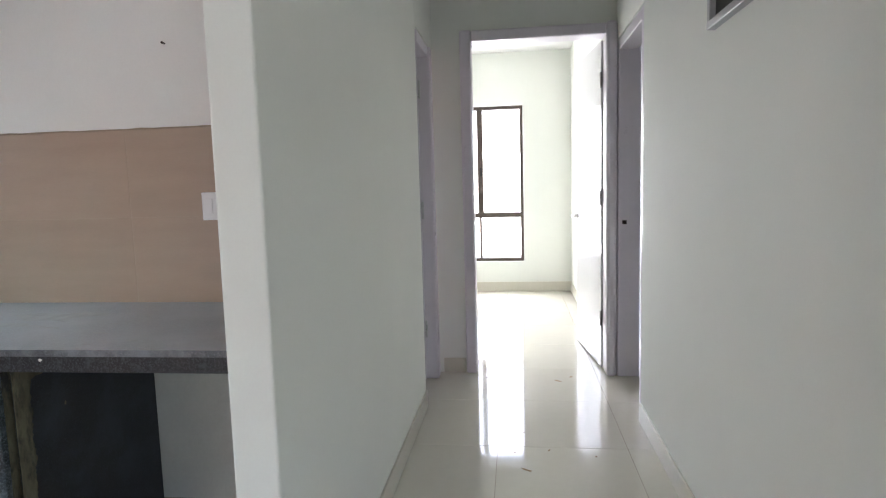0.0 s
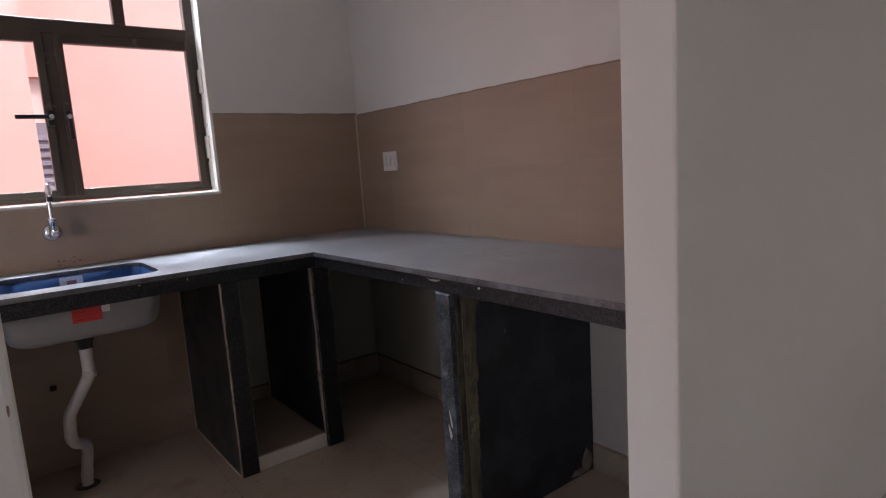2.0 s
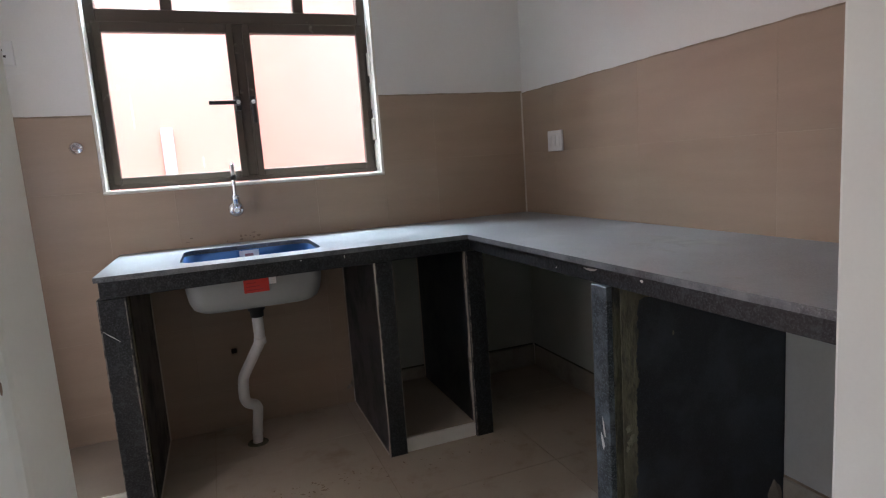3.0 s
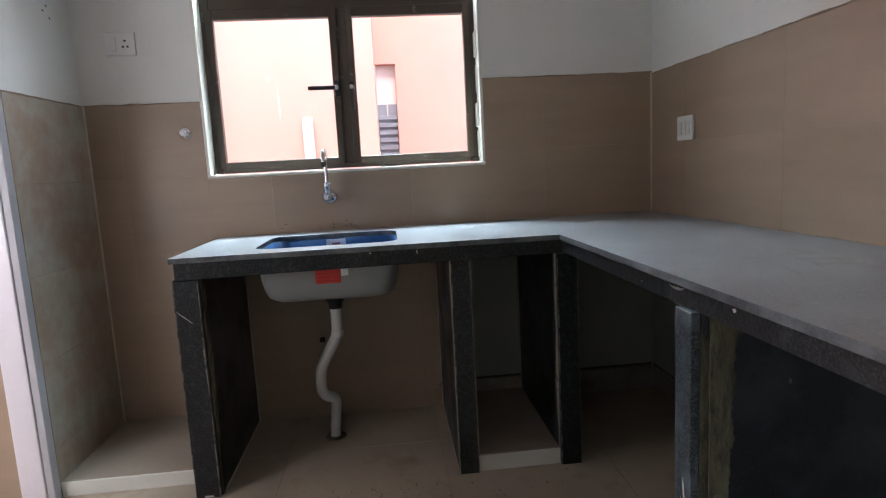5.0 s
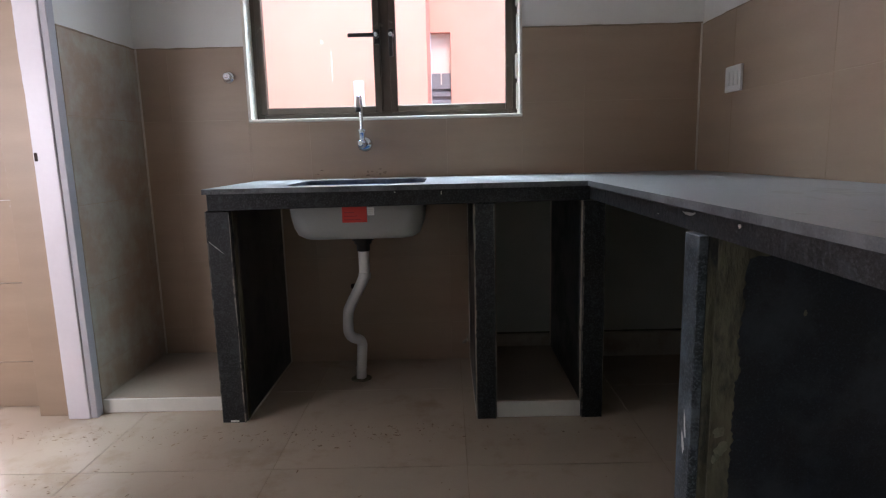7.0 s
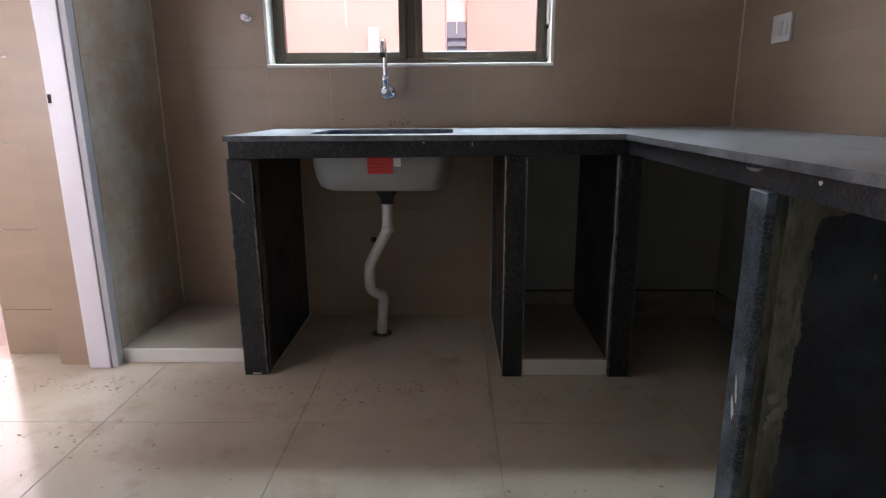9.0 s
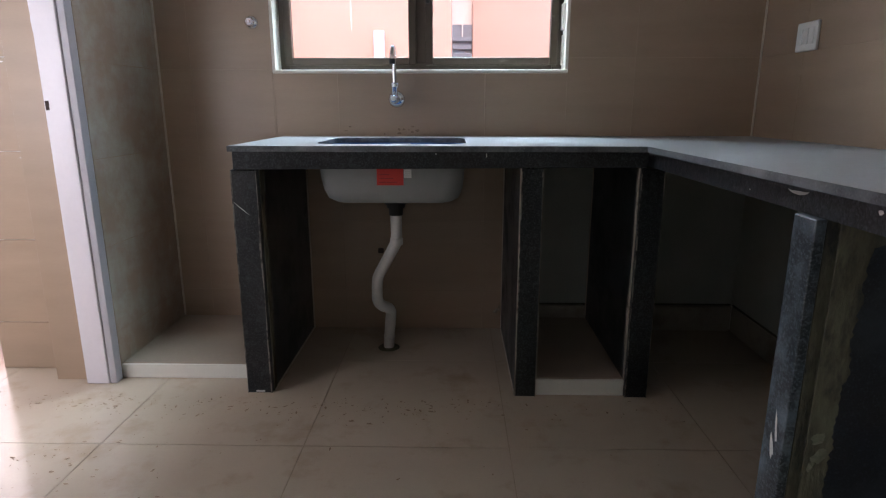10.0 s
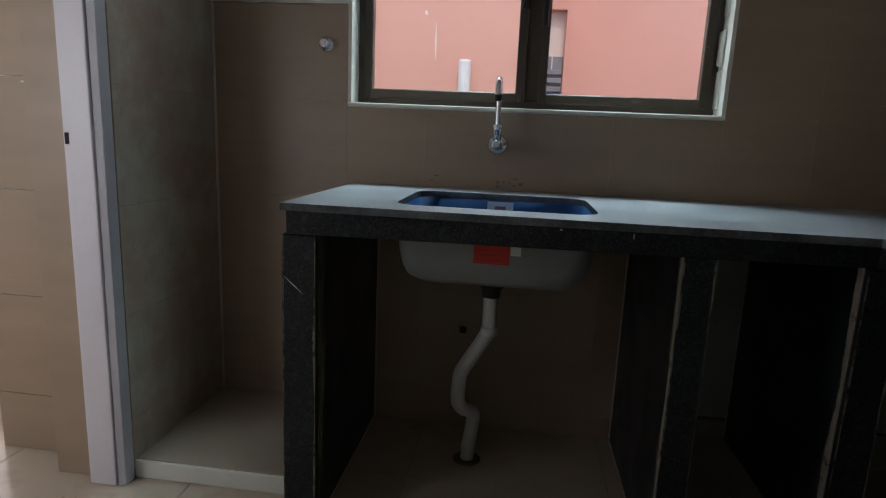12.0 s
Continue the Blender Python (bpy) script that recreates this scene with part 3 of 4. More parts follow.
def ragged_strip(ob, x, y0, y1, z0, z1, seed, face, material=None, sway=0.3, name="mortar_smear", label="ragged grey mortar smear"):
    """A strip of mortar smeared along an edge, with a ragged border."""
    rnd = random.Random(seed)
    bm = bmesh.new()
    n = 110
    a, b = [], []
    for k in range(n + 1):
        z = z0 + (z1 - z0) * k / n
        w = y0 + (y1 - y0) * max(0.12, 0.62 + sway * noise.noise((seed * 1.37, 0.2, z * 5)) + 0.14 * noise.noise((seed * 1.37, 5.1, z * 24)) + 0.05 * rnd.uniform(-1, 1) + 0.9 * max(0, z - 0.60))
        if face == "x":
            a.append(bm.verts.new((x, y0, z)))
            b.append(bm.verts.new((x, w, z)))
        else:
            a.append(bm.verts.new((y0, x, z)))
            b.append(bm.verts.new((w, x, z)))
    for k in range(n):
        bm.faces.new((a[k], a[k + 1], b[k + 1], b[k]))
    done = bmesh.ops.extrude_face_region(bm, geom=list(bm.faces))
    bmesh.ops.translate(bm, vec=(0.003, 0, 0) if face == "x" else (0, 0.003, 0), verts=[g for g in done["geom"] if isinstance(g, bmesh.types.BMVert)])
    bmesh.ops.recalc_face_normals(bm, faces=list(bm.faces))
    return part(name, bm, material or MORTAR, ob, label)


def ragged_top(ob, y, x0, x1, z1, depth, seed):
    """Mortar squeezed out under the slab, hanging unevenly and thinning along x."""
    bm = bmesh.new()
    n = 70
    a, b = [], []
    for k in range(n + 1):
        f = k / n
        x = x0 + (x1 - x0) * f
        d = depth * (1.0 - 0.8 * f) * (0.75 + 0.5 * noise.noise((seed * 1.3, x * 9, 0.4)) + 0.2 * noise.noise((seed, x * 40, 2.2)))
        a.append(bm.verts.new((x, y, z1)))
        b.append(bm.verts.new((x, y, z1 - max(0.003, d))))
    for k in range(n):
        bm.faces.new((a[k], a[k + 1], b[k + 1], b[k]))
    done = bmesh.ops.extrude_face_region(bm, geom=list(bm.faces))
    bmesh.ops.translate(bm, vec=(0, -0.003, 0), verts=[g for g in done["geom"] if isinstance(g, bmesh.types.BMVert)])
    bmesh.ops.recalc_face_normals(bm, faces=list(bm.faces))
    return part("mortar_smear", bm, MORTAR, ob, "grey mortar squeezed out under the slab")


leg_a = counter_leg(-1.965, -1.877, -0.002, -0.636, "black granite counter leg with scratched front beside the plinth", 0.783)
leg_b = counter_leg(-1.028, -0.956, -0.012, -0.646, "black granite counter leg beside the sink bay")
leg_c = counter_leg(-0.650, -0.572, -0.012, -0.648, "black granite counter leg at the inner corner")
ragged_strip(leg_a, -1.8765, -0.621, -0.563, 0.0, 0.780, 1, "x", MORTAR)
ragged_strip(leg_b, -0.9555, -0.631, -0.609, 0.0, 0.790, 2, "x", MORTAR_PALE, 0.55)
ragged_strip(leg_b, -1.0305, -0.645, -0.623, 0.0, 0.790, 5, "x", MORTAR_PALE, 0.45)
ragged_strip(leg_c, -0.6525, -0.633, -0.606, 0.0, 0.790, 3, "x", MORTAR_PALE, 0.55)
for ob, x in ((leg_a, -1.8765), (leg_b, -1.0315), (leg_b, -0.9555), (leg_c, -0.6535)):
    part("grout_bead", box(x, x + 0.005, -0.014, -0.004, 0.0 if ob is leg_a else 0.07, 0.790, bevel=0.0015, seg=1), BEAD, ob, "pale grout bead along the wall")
    part("grout_bead", box(x, x + 0.004, -0.62, -0.02, 0.0, 0.006), BEAD, ob, "pale grout bead along the floor")
for k, (ob, x0, x1, yf) in enumerate(((leg_a, -1.9645, -1.9605, -0.637), (leg_a, -1.8795, -1.8850, -0.637), (leg_b, -1.0275, -1.0240, -0.647), (leg_b, -0.9585, -0.9620, -0.647), (leg_c, -0.6495, -0.6455, -0.649), (leg_c, -0.5745, -0.5775, -0.649))):
    ragged_strip(ob, yf, x0, x1, 0.0, 0.780, 50 + k, "y", WORN_EDGE, 0.9, "worn_edge", "pale worn corner with dried mortar")
part("mortar_smear", blob(bmesh.new(), (-1.034, -0.012, 0.10), (0, 1, 0.3), (0, 0, 1), (-1, 0, 0), 0.010, 0.022, 0.012, 61, 9), MORTAR_PALE, leg_b, "mortar lump at the wall")
part("mortar_smear", blob(bmesh.new(), (-1.052, -0.006, 0.085), (1, 0, 0.3), (0, 0, 1), (0, -1, 0), 0.014, 0.012, 0.008, 62, 9), MORTAR_PALE, leg_b, "mortar lump at the wall")
part("scratch", blob(bmesh.new(), (-1.934, -0.636, 0.655), (0.75, 0, -0.66), (0.66, 0, 0.75), (0, -1, 0), 0.038, 0.0016, 0.001, 9), SPLASH, leg_a, "pale diagonal scratch")
part("chip", box(-1.935, -1.905, -0.638, -0.635, 0.004, 0.010), SPLASH, leg_a, "pale chip")

panel = part("panel", box(-0.614, 0.006, -1.539, -1.495, 0, 0.796), MORTAR, top, "wide black granite panel with cement smears")
part("face_slab", box(-0.590, 0.004, -1.557, -1.539, 0, 0.796, bevel=0.0015, seg=1), STONE, panel, "polished black granite slab")
part("back_slab", box(-0.613, 0.004, -1.495, -1.477, 0, 0.796, bevel=0.0015, seg=1), STONE, panel, "polished black granite slab")
part("front_strip", box(-0.634, -0.614, -1.538, -1.472, 0, 0.796, bevel=0.002, seg=1), STONE_EDGE_LIT, panel, "speckled granite front strip with white stains, side light in its tone")
ragged_strip(panel, -1.56, -0.604, -0.528, 0.0, 0.793, 7, "y", None, 0.14)

part("splash", blob(bmesh.new(), (-0.634, -1.505, 0.352), (0, 1, 0), (0, 0.2, 1), (-1, 0, 0), 0.009, 0.026, seed=31), SPLASH, panel, "white plaster splash")
part("splash", blob(bmesh.new(), (-0.634, -1.512, 0.395), (0, 1, 0), (0, 0.2, 1), (-1, 0, 0), 0.005, 0.030, seed=32), SPLASH, panel, "white plaster splash")
for k, (x, z, su, sv) in enumerate(((-0.586, 0.400, 0.012, 0.013), (-0.580, 0.362, 0.014, 0.018), (-0.590, 0.345, 0.008, 0.012))):
    part("splash", blob(bmesh.new(), (x, -1.5605, z), (1, 0, 0), (0.3, 0, 1), (0, -1, 0), su, sv, 0.004, 33 + k), MORTAR_OLIVE, panel, "olive cement splash")
part("splash", blob(bmesh.new(), (-0.429, -1.557, 0.642), (1, 0, 0.4), (0, 0, 1), (0, -1, 0), 0.004, 0.007, 0.0008, 37), MORTAR_OLIVE, panel, "faint cement spot")
ragged_top(panel, -1.5585, -0.600, -0.18, 0.7955, 0.055, 11)
# raised plinths
plinth = thing("plinth", (-2.21, -0.25, 0), "low tiled plinth beside the counter", "plinth", "raised floor plinths")
part("plinth_top", box(XL, -1.965, -0.516, 0.0, 0, 0.056, bevel=0.002, seg=1), SCREED, plinth, "dusty beige top")
part("riser", box(XL, -1.966, -0.527, -0.5165, 0, 0.054, bevel=0.002, seg=1), RISER, plinth, "white riser tile")
plinth = thing("plinth", (-0.80, -0.29, 0), "low tiled plinth between two counter legs", "plinth", "raised floor plinths")
part("plinth_top", box(-0.955, -0.651, -0.624, -0.013, 0, 0.060, bevel=0.002, seg=1), SCREED, plinth, "dusty beige top")
part("riser", box(-0.955, -0.651, -0.635, -0.6245, 0, 0.058, bevel=0.002, seg=1), RISER, plinth, "white riser tile")

# ---- sink ----
sink = thing("kitchen_sink", (-1.456, -0.355, 0.68), "undermount steel sink with blue film and red label", "sink")


def bowl(bm, levels, close=True):
    """Rounded-rectangle loops stacked downwards: (inset, corner radius, height)."""
    rings = [[bm.verts.new((x, y, z)) for x, y in round_rect(SX0 + i, SX1 - i, SY0 + i, SY1 - i, r)] for i, r, z in levels]
    for a, b in zip(rings, rings[1:]):
        for k in range(len(a)):
            bm.faces.new((a[k], a[(k + 1) % len(a)], b[(k + 1) % len(b)], b[k])).smooth = True
    if close:
        bm.faces.new(rings[-1])
    bmesh.ops.recalc_face_normals(bm, faces=list(bm.faces))
    return bm


bm = bowl(bmesh.new(), ((-0.022, 0.07, 0.841), (-0.022, 0.07, 0.838), (0.0, 0.06, 0.836), (0.006, 0.06, 0.745), (0.012, 0.07, 0.70), (0.024, 0.07, 0.670), (0.045, 0.07, 0.655), (0.08, 0.06, 0.650)))
part("bowl", bm, SINK_GREY, sink, "grey coated underside of the bowl")
bm = bowl(bmesh.new(), ((-0.018, 0.07, 0.8415), (0.004, 0.058, 0.8405), (0.010, 0.058, 0.745), (0.016, 0.066, 0.702), (0.028, 0.066, 0.680), (0.049, 0.066, 0.660), (0.084, 0.056, 0.655)))
part("film", bm, FILM_BLUE, sink, "blue protective film lining")
part("inner_label", box(-1.495, -1.415, SY1 - 0.0125, SY1 - 0.0115, 0.775, 0.838), LABEL_WHITE, sink, "pale paper label inside the bowl")
part("inner_print", box(-1.472, -1.438, SY1 - 0.0135, SY1 - 0.0128, 0.808, 0.824), surface("faded_print", (0.42, 0.2, 0.2), 0.5, 0.05, 15, 90, 0), sink, "faded printed bar")
part("red_label", box(-1.503, -1.413, SY0 + 0.0030, SY0 + 0.0085, 0.722, 0.790), LABEL_RED, sink, "red paper label")
for k in range(3):
    part("label_print", box(-1.495, -1.435 - 0.012 * k, SY0 + 0.0022, SY0 + 0.0030, 0.731 + 0.013 * k, 0.734 + 0.013 * k), surface("dark_red_print", (0.38, 0.02, 0.02), 0.5, 0.05, 15, 90, 0) if k == 0 else bpy.data.materials["dark_red_print"], sink, "dark unreadable print bar")
part("white_label", box(-1.411, -1.386, SY0 + 0.0030, SY0 + 0.0075, 0.747, 0.776), LABEL_WHITE, sink, "small white printed label")
for k in range(3):
    part("label_print", box(-1.407, -1.390, SY0 + 0.0022, SY0 + 0.0030, 0.753 + 0.007 * k, 0.7555 + 0.007 * k), PLATE_GAP, sink, "grey unreadable print bar")
DX, DY = -1.460, -0.345
part("waste_coupling", turned(bmesh.new(), ((0.022, 0.584), (0.026, 0.586), (0.027, 0.612), (0.034, 0.614), (0.035, 0.626), (0.043, 0.628), (0.044, 0.640), (0.056, 0.643), (0.057, 0.651)), pose(DX, DY, 0)), BLACK_RUBBER, sink, "black plastic waste coupling")

waste = thing("waste_pipe", (-1.512, -0.225, 0), "white plastic sink waste pipe bent down to the floor", "pipe")
part("pipe_body", tube(bmesh.new(), ((DX, DY, 0.60), (DX, DY, 0.54), (DX, DY, 0.495), (-1.466, -0.342, 0.47), (-1.492, -0.328, 0.42), (-1.532, -0.309, 0.345), (-1.542, -0.302, 0.315), (-1.546, -0.295, 0.25), (-1.542, -0.291, 0.222), (-1.528, -0.283, 0.203), (-1.508, -0.266, 0.19), (-1.498, -0.255, 0.17), (-1.499, -0.250, 0.14), (-1.508, -0.229, 0.06), (-1.512, -0.225, 0.002)), 0.0215, 16, 6, lambda i: 1.0 + (0.035 if 14 < i < 46 and i % 2 else 0.0)), PIPE_WHITE, waste)
for p, h, r in (((DX, DY, 0.470), 0.026, 0.0245), ((-1.509, -0.226, 0.045), 0.012, 0.024)):
    part("collar", turned(bmesh.new(), ((r * 0.92, 0), (r, 0.004), (r, h - 0.004), (r * 0.92, h)), pose(*p)), PIPE_WHITE, waste, "white pipe collar")
part("floor_hole", turned(bmesh.new(), ((0.045, 0.0), (0.040, 0.0035), (0.02, 0.0040)), pose(-1.512, -0.225, 0)), MORTAR, waste, "rough broken hole around the pipe")

DIRT = surface("brown_dirt", (0.23, 0.165, 0.115), 0.95, 0.3, 30, 120, 0.2)
rnd = random.Random(12)
for k in range(10):
    x, z = rnd.choice((-1.70, -1.67, -1.56, -1.46, -1.40)) + rnd.uniform(-0.03, 0.03), 0.868 + abs(rnd.gauss(0, 0.022))
    part("dirt_spot", blob(bmesh.new(), (x, 0.0, z), (1, 0, 0), (0, 0, 1), (0, -1, 0), rnd.uniform(0.003, 0.011), rnd.uniform(0.002, 0.006), 0.0012, 60 + k, 9), DIRT, wall_north, "brown dirt spot")
for k in range(6):
    x, z = -1.700 - abs(rnd.gauss(0, 0.012)), rnd.uniform(0.75, 1.5)
    part("scuff", blob(bmesh.new(), (x, YO, z), (1, 0, 0.3), (0, 0, 1), (0, -1, 0), rnd.uniform(0.0007, 0.0014), rnd.uniform(0.002, 0.006), 0.0006, 80 + k, 8), DIRT, bpy.data.objects["wall_divider_living"], "dark scuff mark")
part("plaster_patch", box(-0.956, 0.001, 0.0012, 0.0056, 0.116, 0.79), PLASTER, wall_north, "bare grey cement plaster under the counter")
part("plaster_patch", box(0.0012, 0.0056, -1.477, 0.001, 0.116, 0.79), PLASTER, wall_east, "bare grey cement plaster under the counter")
part("skirting_gap", box(-0.956, -0.004, -0.001, 0.0058, 0.1155, 0.124), MORTAR, wall_north, "dark unfilled gap above the skirting")
part("skirting_gap", box(-0.001, 0.0058, -1.477, -0.012, 0.1155, 0.124), MORTAR, wall_east, "dark unfilled gap above the skirting")

part("plaster_patch", box(0.0012, 0.0056, YI + 0.001, -1.559, 0.109, 0.79), PLASTER_PALE, wall_east, "bare grey cement plaster under the counter")
part("skirting_gap", box(-0.001, 0.0058, YI + 0.001, -1.559, 0.1005, 0.1085), FLOOR_JOINT, wall_east, "brown unfilled gap above the skirting")
bm = bmesh.new()
blob(bm, (-0.035, -1.557, 0.05), (1, 0, 0.2), (0, 0, 1), (0, -1, 0), 0.034, 0.05, 0.016, 41, 11)
blob(bm, (-0.075, -1.557, 0.018), (1, 0, 0), (0, 0, 1), (0, -1, 0), 0.05, 0.020, 0.012, 42, 11)
part("cement_lump", bm, surface("grey_brown_cement_lump", (0.21, 0.18, 0.145), 0.95, 0.3, 14, 90, 0.4), panel, "rough pale cement lump at the panel foot")

# uneven mortar line on top of the wall tiles
TILE_CAP = surface("brown_tile_cap_mortar", (0.31, 0.235, 0.165), 0.9, 0.25, 20, 120, 0.2)


def tile_cap(parent, p, q, out, seed):
    """A thin wavering line of mortar from p to q, standing out from the wall."""
    a, b, o = Vector(p), Vector(q), Vector(out)
    n = max(6, int((b - a).length / 0.02))
    bm = bmesh.new()
    rows = []
    for k in range(n + 1):
        c = a.lerp(b, k / n)
        h = 0.0045 + 0.0035 * noise.noise((seed * 2.1, k * 0.33, 0.7))
        rows.append([bm.verts.new(c + o * d + Vector((0, 0, z))) for d, z in ((0.0, -0.001), (0.0075, -0.001), (0.006, h), (0.0, h + 0.001))])
    for u, v in zip(rows, rows[1:]):
        for k in range(4):
            bm.faces.new((u[k], u[(k + 1) % 4], v[(k + 1) % 4], v[k]))
    bm.faces.new(rows[0])
    bm.faces.new(rows[-1][::-1])
    bmesh.ops.recalc_face_normals(bm, faces=list(bm.faces))
    return part("tile_cap", bm, TILE_CAP, parent, "uneven brown mortar line on the tile tops")


tile_cap(wall_north, (XL + 0.001, 0.0062, 1.4372), (WX0 - 0.001, 0.0062, 1.4372), (0, -1, 0), 1)
tile_cap(wall_north, (WX1 + 0.001, 0.0062, 1.4892), (-0.001, 0.0062, 1.4892), (0, -1, 0), 2)
tile_cap(wall_east, (0.0062, -0.001, 1.4822), (0.0062, YI + 0.002, 1.4822), (-1, 0, 0), 3)
tile_cap(wall_west, (XL - 0.0062, -0.526, 1.4372), (XL - 0.0062, -0.001, 1.4372), (1, 0, 0), 4)
part("nail", turned(bmesh.new(), ((0.003, 0), (0.003, 0.014), (0.0045, 0.015), (0.0045, 0.018)), pose(0.007, -1.694, 1.773, 0, -90, 0), 10), DARK_HOLE, wall_east, "dark nail head in the wall")
for k, (y, z) in enumerate(((-0.192, 1.776), (-0.150, 1.757), (-0.165, 1.80))):
    part("scuff", blob(bmesh.new(), (XL - 0.006, y, z), (0, 1, 0), (0, 0, 1), (1, 0, 0), 0.008, 0.005, 0.0008, 120 + k, 8), DIRT, wall_west, "grey scuff mark")
wall_utility = bpy.data.objects["wall_utility_north"]
for k, (x, z, su, sv) in enumerate(((-2.756, 0.806, 0.030, 0.003), (-2.727, 0.777, 0.003, 0.030), (-2.715, 0.475, 0.016, 0.003), (-2.722, 0.140, 0.018, 0.003), (-2.79, 1.13, 0.012, 0.003))):
    part("grout_smear", blob(bmesh.new(), (x, UY - 0.0002, z), (1, 0, 0), (0, 0, 1), (0, -1, 0), su, sv, 0.0014, 150 + k, 12), SPLASH, wall_utility, "white grout smear on the tiles")

# ---- fittings on the walls ----
tap = thing("wall_tap", (-1.482, 0.0, 1.01), "chrome wall-mounted sink tap with upright spout", "tap")
part("flange", turned(bmesh.new(), ((0.033, 0), (0.034, 0.004), (0.029, 0.012), (0.016, 0.018)), pose(-1.482, 0.0, 1.01, 90)), CHROME, tap)
part("body", turned(bmesh.new(), ((0.014, 0), (0.014, 0.05), (0.018, 0.055), (0.018, 0.095), (0.014, 0.105)), pose(-1.482, -0.012, 1.01, 90)), CHROME, tap)
part("knob", turned(bmesh.new(), ((0.008, 0.0), (0.014, 0.005), (0.016, 0.012), (0.015, 0.026), (0.009, 0.031)), pose(-1.482, -0.112, 1.01, 90), 12), CHROME, tap, "chrome turning knob")
part("neck", turned(bmesh.new(), ((0.013, 0.0), (0.013, 0.03), (0.016, 0.034), (0.016, 0.05), (0.011, 0.054)), pose(-1.482, -0.085, 1.02)), CHROME, tap)
part("spout", tube(bmesh.new(), ((-1.482, -0.085, 1.06), (-1.482, -0.085, 1.14), (-1.482, -0.09, 1.185), (-1.482, -0.115, 1.206), (-1.482, -0.145, 1.198), (-1.482, -0.158, 1.17), (-1.482, -0.160, 1.155)), 0.0095, 14, 6), CHROME, tap, "chrome hooked spout")
part("spout_mouth", turned(bmesh.new(), ((0.0105, 0), (0.0115, 0.003), (0.0115, 0.016), (0.0095, 0.02)), pose(-1.482, -0.160, 1.14)), BLACK_RUBBER, tap, "dark spout mouth")

valve = thing("angle_valve", (-2.067, 0.0, 1.312), "chrome capped water outlet on the tiled wall", "valve")
part("flange", turned(bmesh.new(), ((0.026, 0), (0.026, 0.004), (0.018, 0.012)), pose(-2.067, 0, 1.312, 90)), CHROME, valve)
part("stem", turned(bmesh.new(), ((0.013, 0), (0.013, 0.008), (0.019, 0.010), (0.019, 0.024), (0.013, 0.029)), pose(-2.067, -0.008, 1.312, 90), 6), CHROME, valve)
part("key", box(-2.074, -2.060, -0.046, -0.034, 1.305, 1.319, bevel=0.003), CHROME, valve, "chrome turning key")


def wall_plate(name, at, along, out, w, h, label, rockers, holes):
    """A white plate on a wall, with rockers and socket holes."""
    c, u, o = Vector(at), Vector(along), Vector(out)
    ob = thing(name, at, label, "switch" if rockers and not holes else "socket")

    def slab(a0, a1, z0, z1, d0, d1, bev):
        p, q = c + u * a0 + o * d0, c + u * a1 + o * d1
        return box(min(p.x, q.x), max(p.x, q.x), min(p.y, q.y), max(p.y, q.y), c.z + z0, c.z + z1, bevel=bev)
    part("plate", slab(-w / 2, w / 2, -h / 2, h / 2, 0, 0.011, 0.003), PLATE, ob)
    for k in range(rockers):
        a = -w / 2 + 0.012 + (w - 0.024) * (k + 0.5) / (rockers + (1.2 if holes else 0))
        part("rocker_gap", slab(a - 0.0125, a + 0.0125, -0.027, 0.027, 0.0105, 0.0116, 0), PLATE_GAP, ob)
        part("rocker", slab(a - 0.0115, a + 0.0115, -0.026, 0.026, 0.011, 0.0145, 0.0012), PLATE, ob, "white rocker")
    for a, z in holes:
        part("hole", slab(a - 0.004, a + 0.004, z - 0.004, z + 0.004, 0.0105, 0.0118, 0), DARK_HOLE, ob, "dark socket hole")
    return ob


wall_plate("switch_plate", (0.0, -0.319, 1.219), (0, -1, 0), (-1, 0, 0), 0.124, 0.098, "white switch plate on the tiled wall above the counter", 3, ())
wall_plate("switch_plate", (0.0, -1.861, 1.205), (0, -1, 0), (-1, 0, 0), 0.124, 0.098, "white switch plate on the tiled wall beside the opening", 3, ())
wall_plate("socket_plate", (-2.288, 0.006, 1.686), (1, 0, 0), (0, -1, 0), 0.122, 0.094, "white socket plate on the painted wall beside the window", 1, ((0.012, -0.012), (0.030, -0.012), (0.021, 0.012)))
part("key_hole", box(-1.576, -1.552, -0.012, 0.002, 0.352, 0.374, bevel=0.004), DARK_HOLE, thing("pipe_stub", (-1.564, 0.0, 0.363), "dark capped pipe stub low on the tiled wall", "pipe"), "dark stub")

# ---- doors ----


def door_post(bm, x0, x1, y0, y1, z1, r=0.006):
    return bx(bm, x0, x1, y0, y1, 0, z1, bevel=r)


utility_door = thing("door_1", (-2.5, -0.95, 0), "lilac white door frame of the utility doorway", "door frame", kind="structure")
bm = door_post(bmesh.new(), -2.575, -2.493, -0.580, -0.534, 2.10, 0.004)
post = part("post", bm, DOOR_FRAME, utility_door, "lilac white enamelled post")
part("strike_hole", box(-2.570, -2.558, -0.5812, -0.572, 0.969, 0.999), DARK_HOLE, post, "dark strike hole")
part("edge_strip", box(-2.4925, -2.467, -0.573, -0.533, 0, 2.10, bevel=0.003), DOOR_FRAME_GREY, utility_door, "grey frame edge")
ragged_strip(utility_door, -0.5495, -2.576, -2.592, 0.0, 2.05, 17, "y", DOOR_FRAME, 0.35, "paint_smear", "lilac paint brushed over onto the tiles")
part("post", door_post(bmesh.new(), -2.575, -2.478, -1.458, -1.392, 2.10, 0.004), DOOR_FRAME, utility_door)
part("head", box(-2.575, -2.478, -1.392, -0.580, 2.04, 2.098, bevel=0.004), DOOR_FRAME, utility_door)

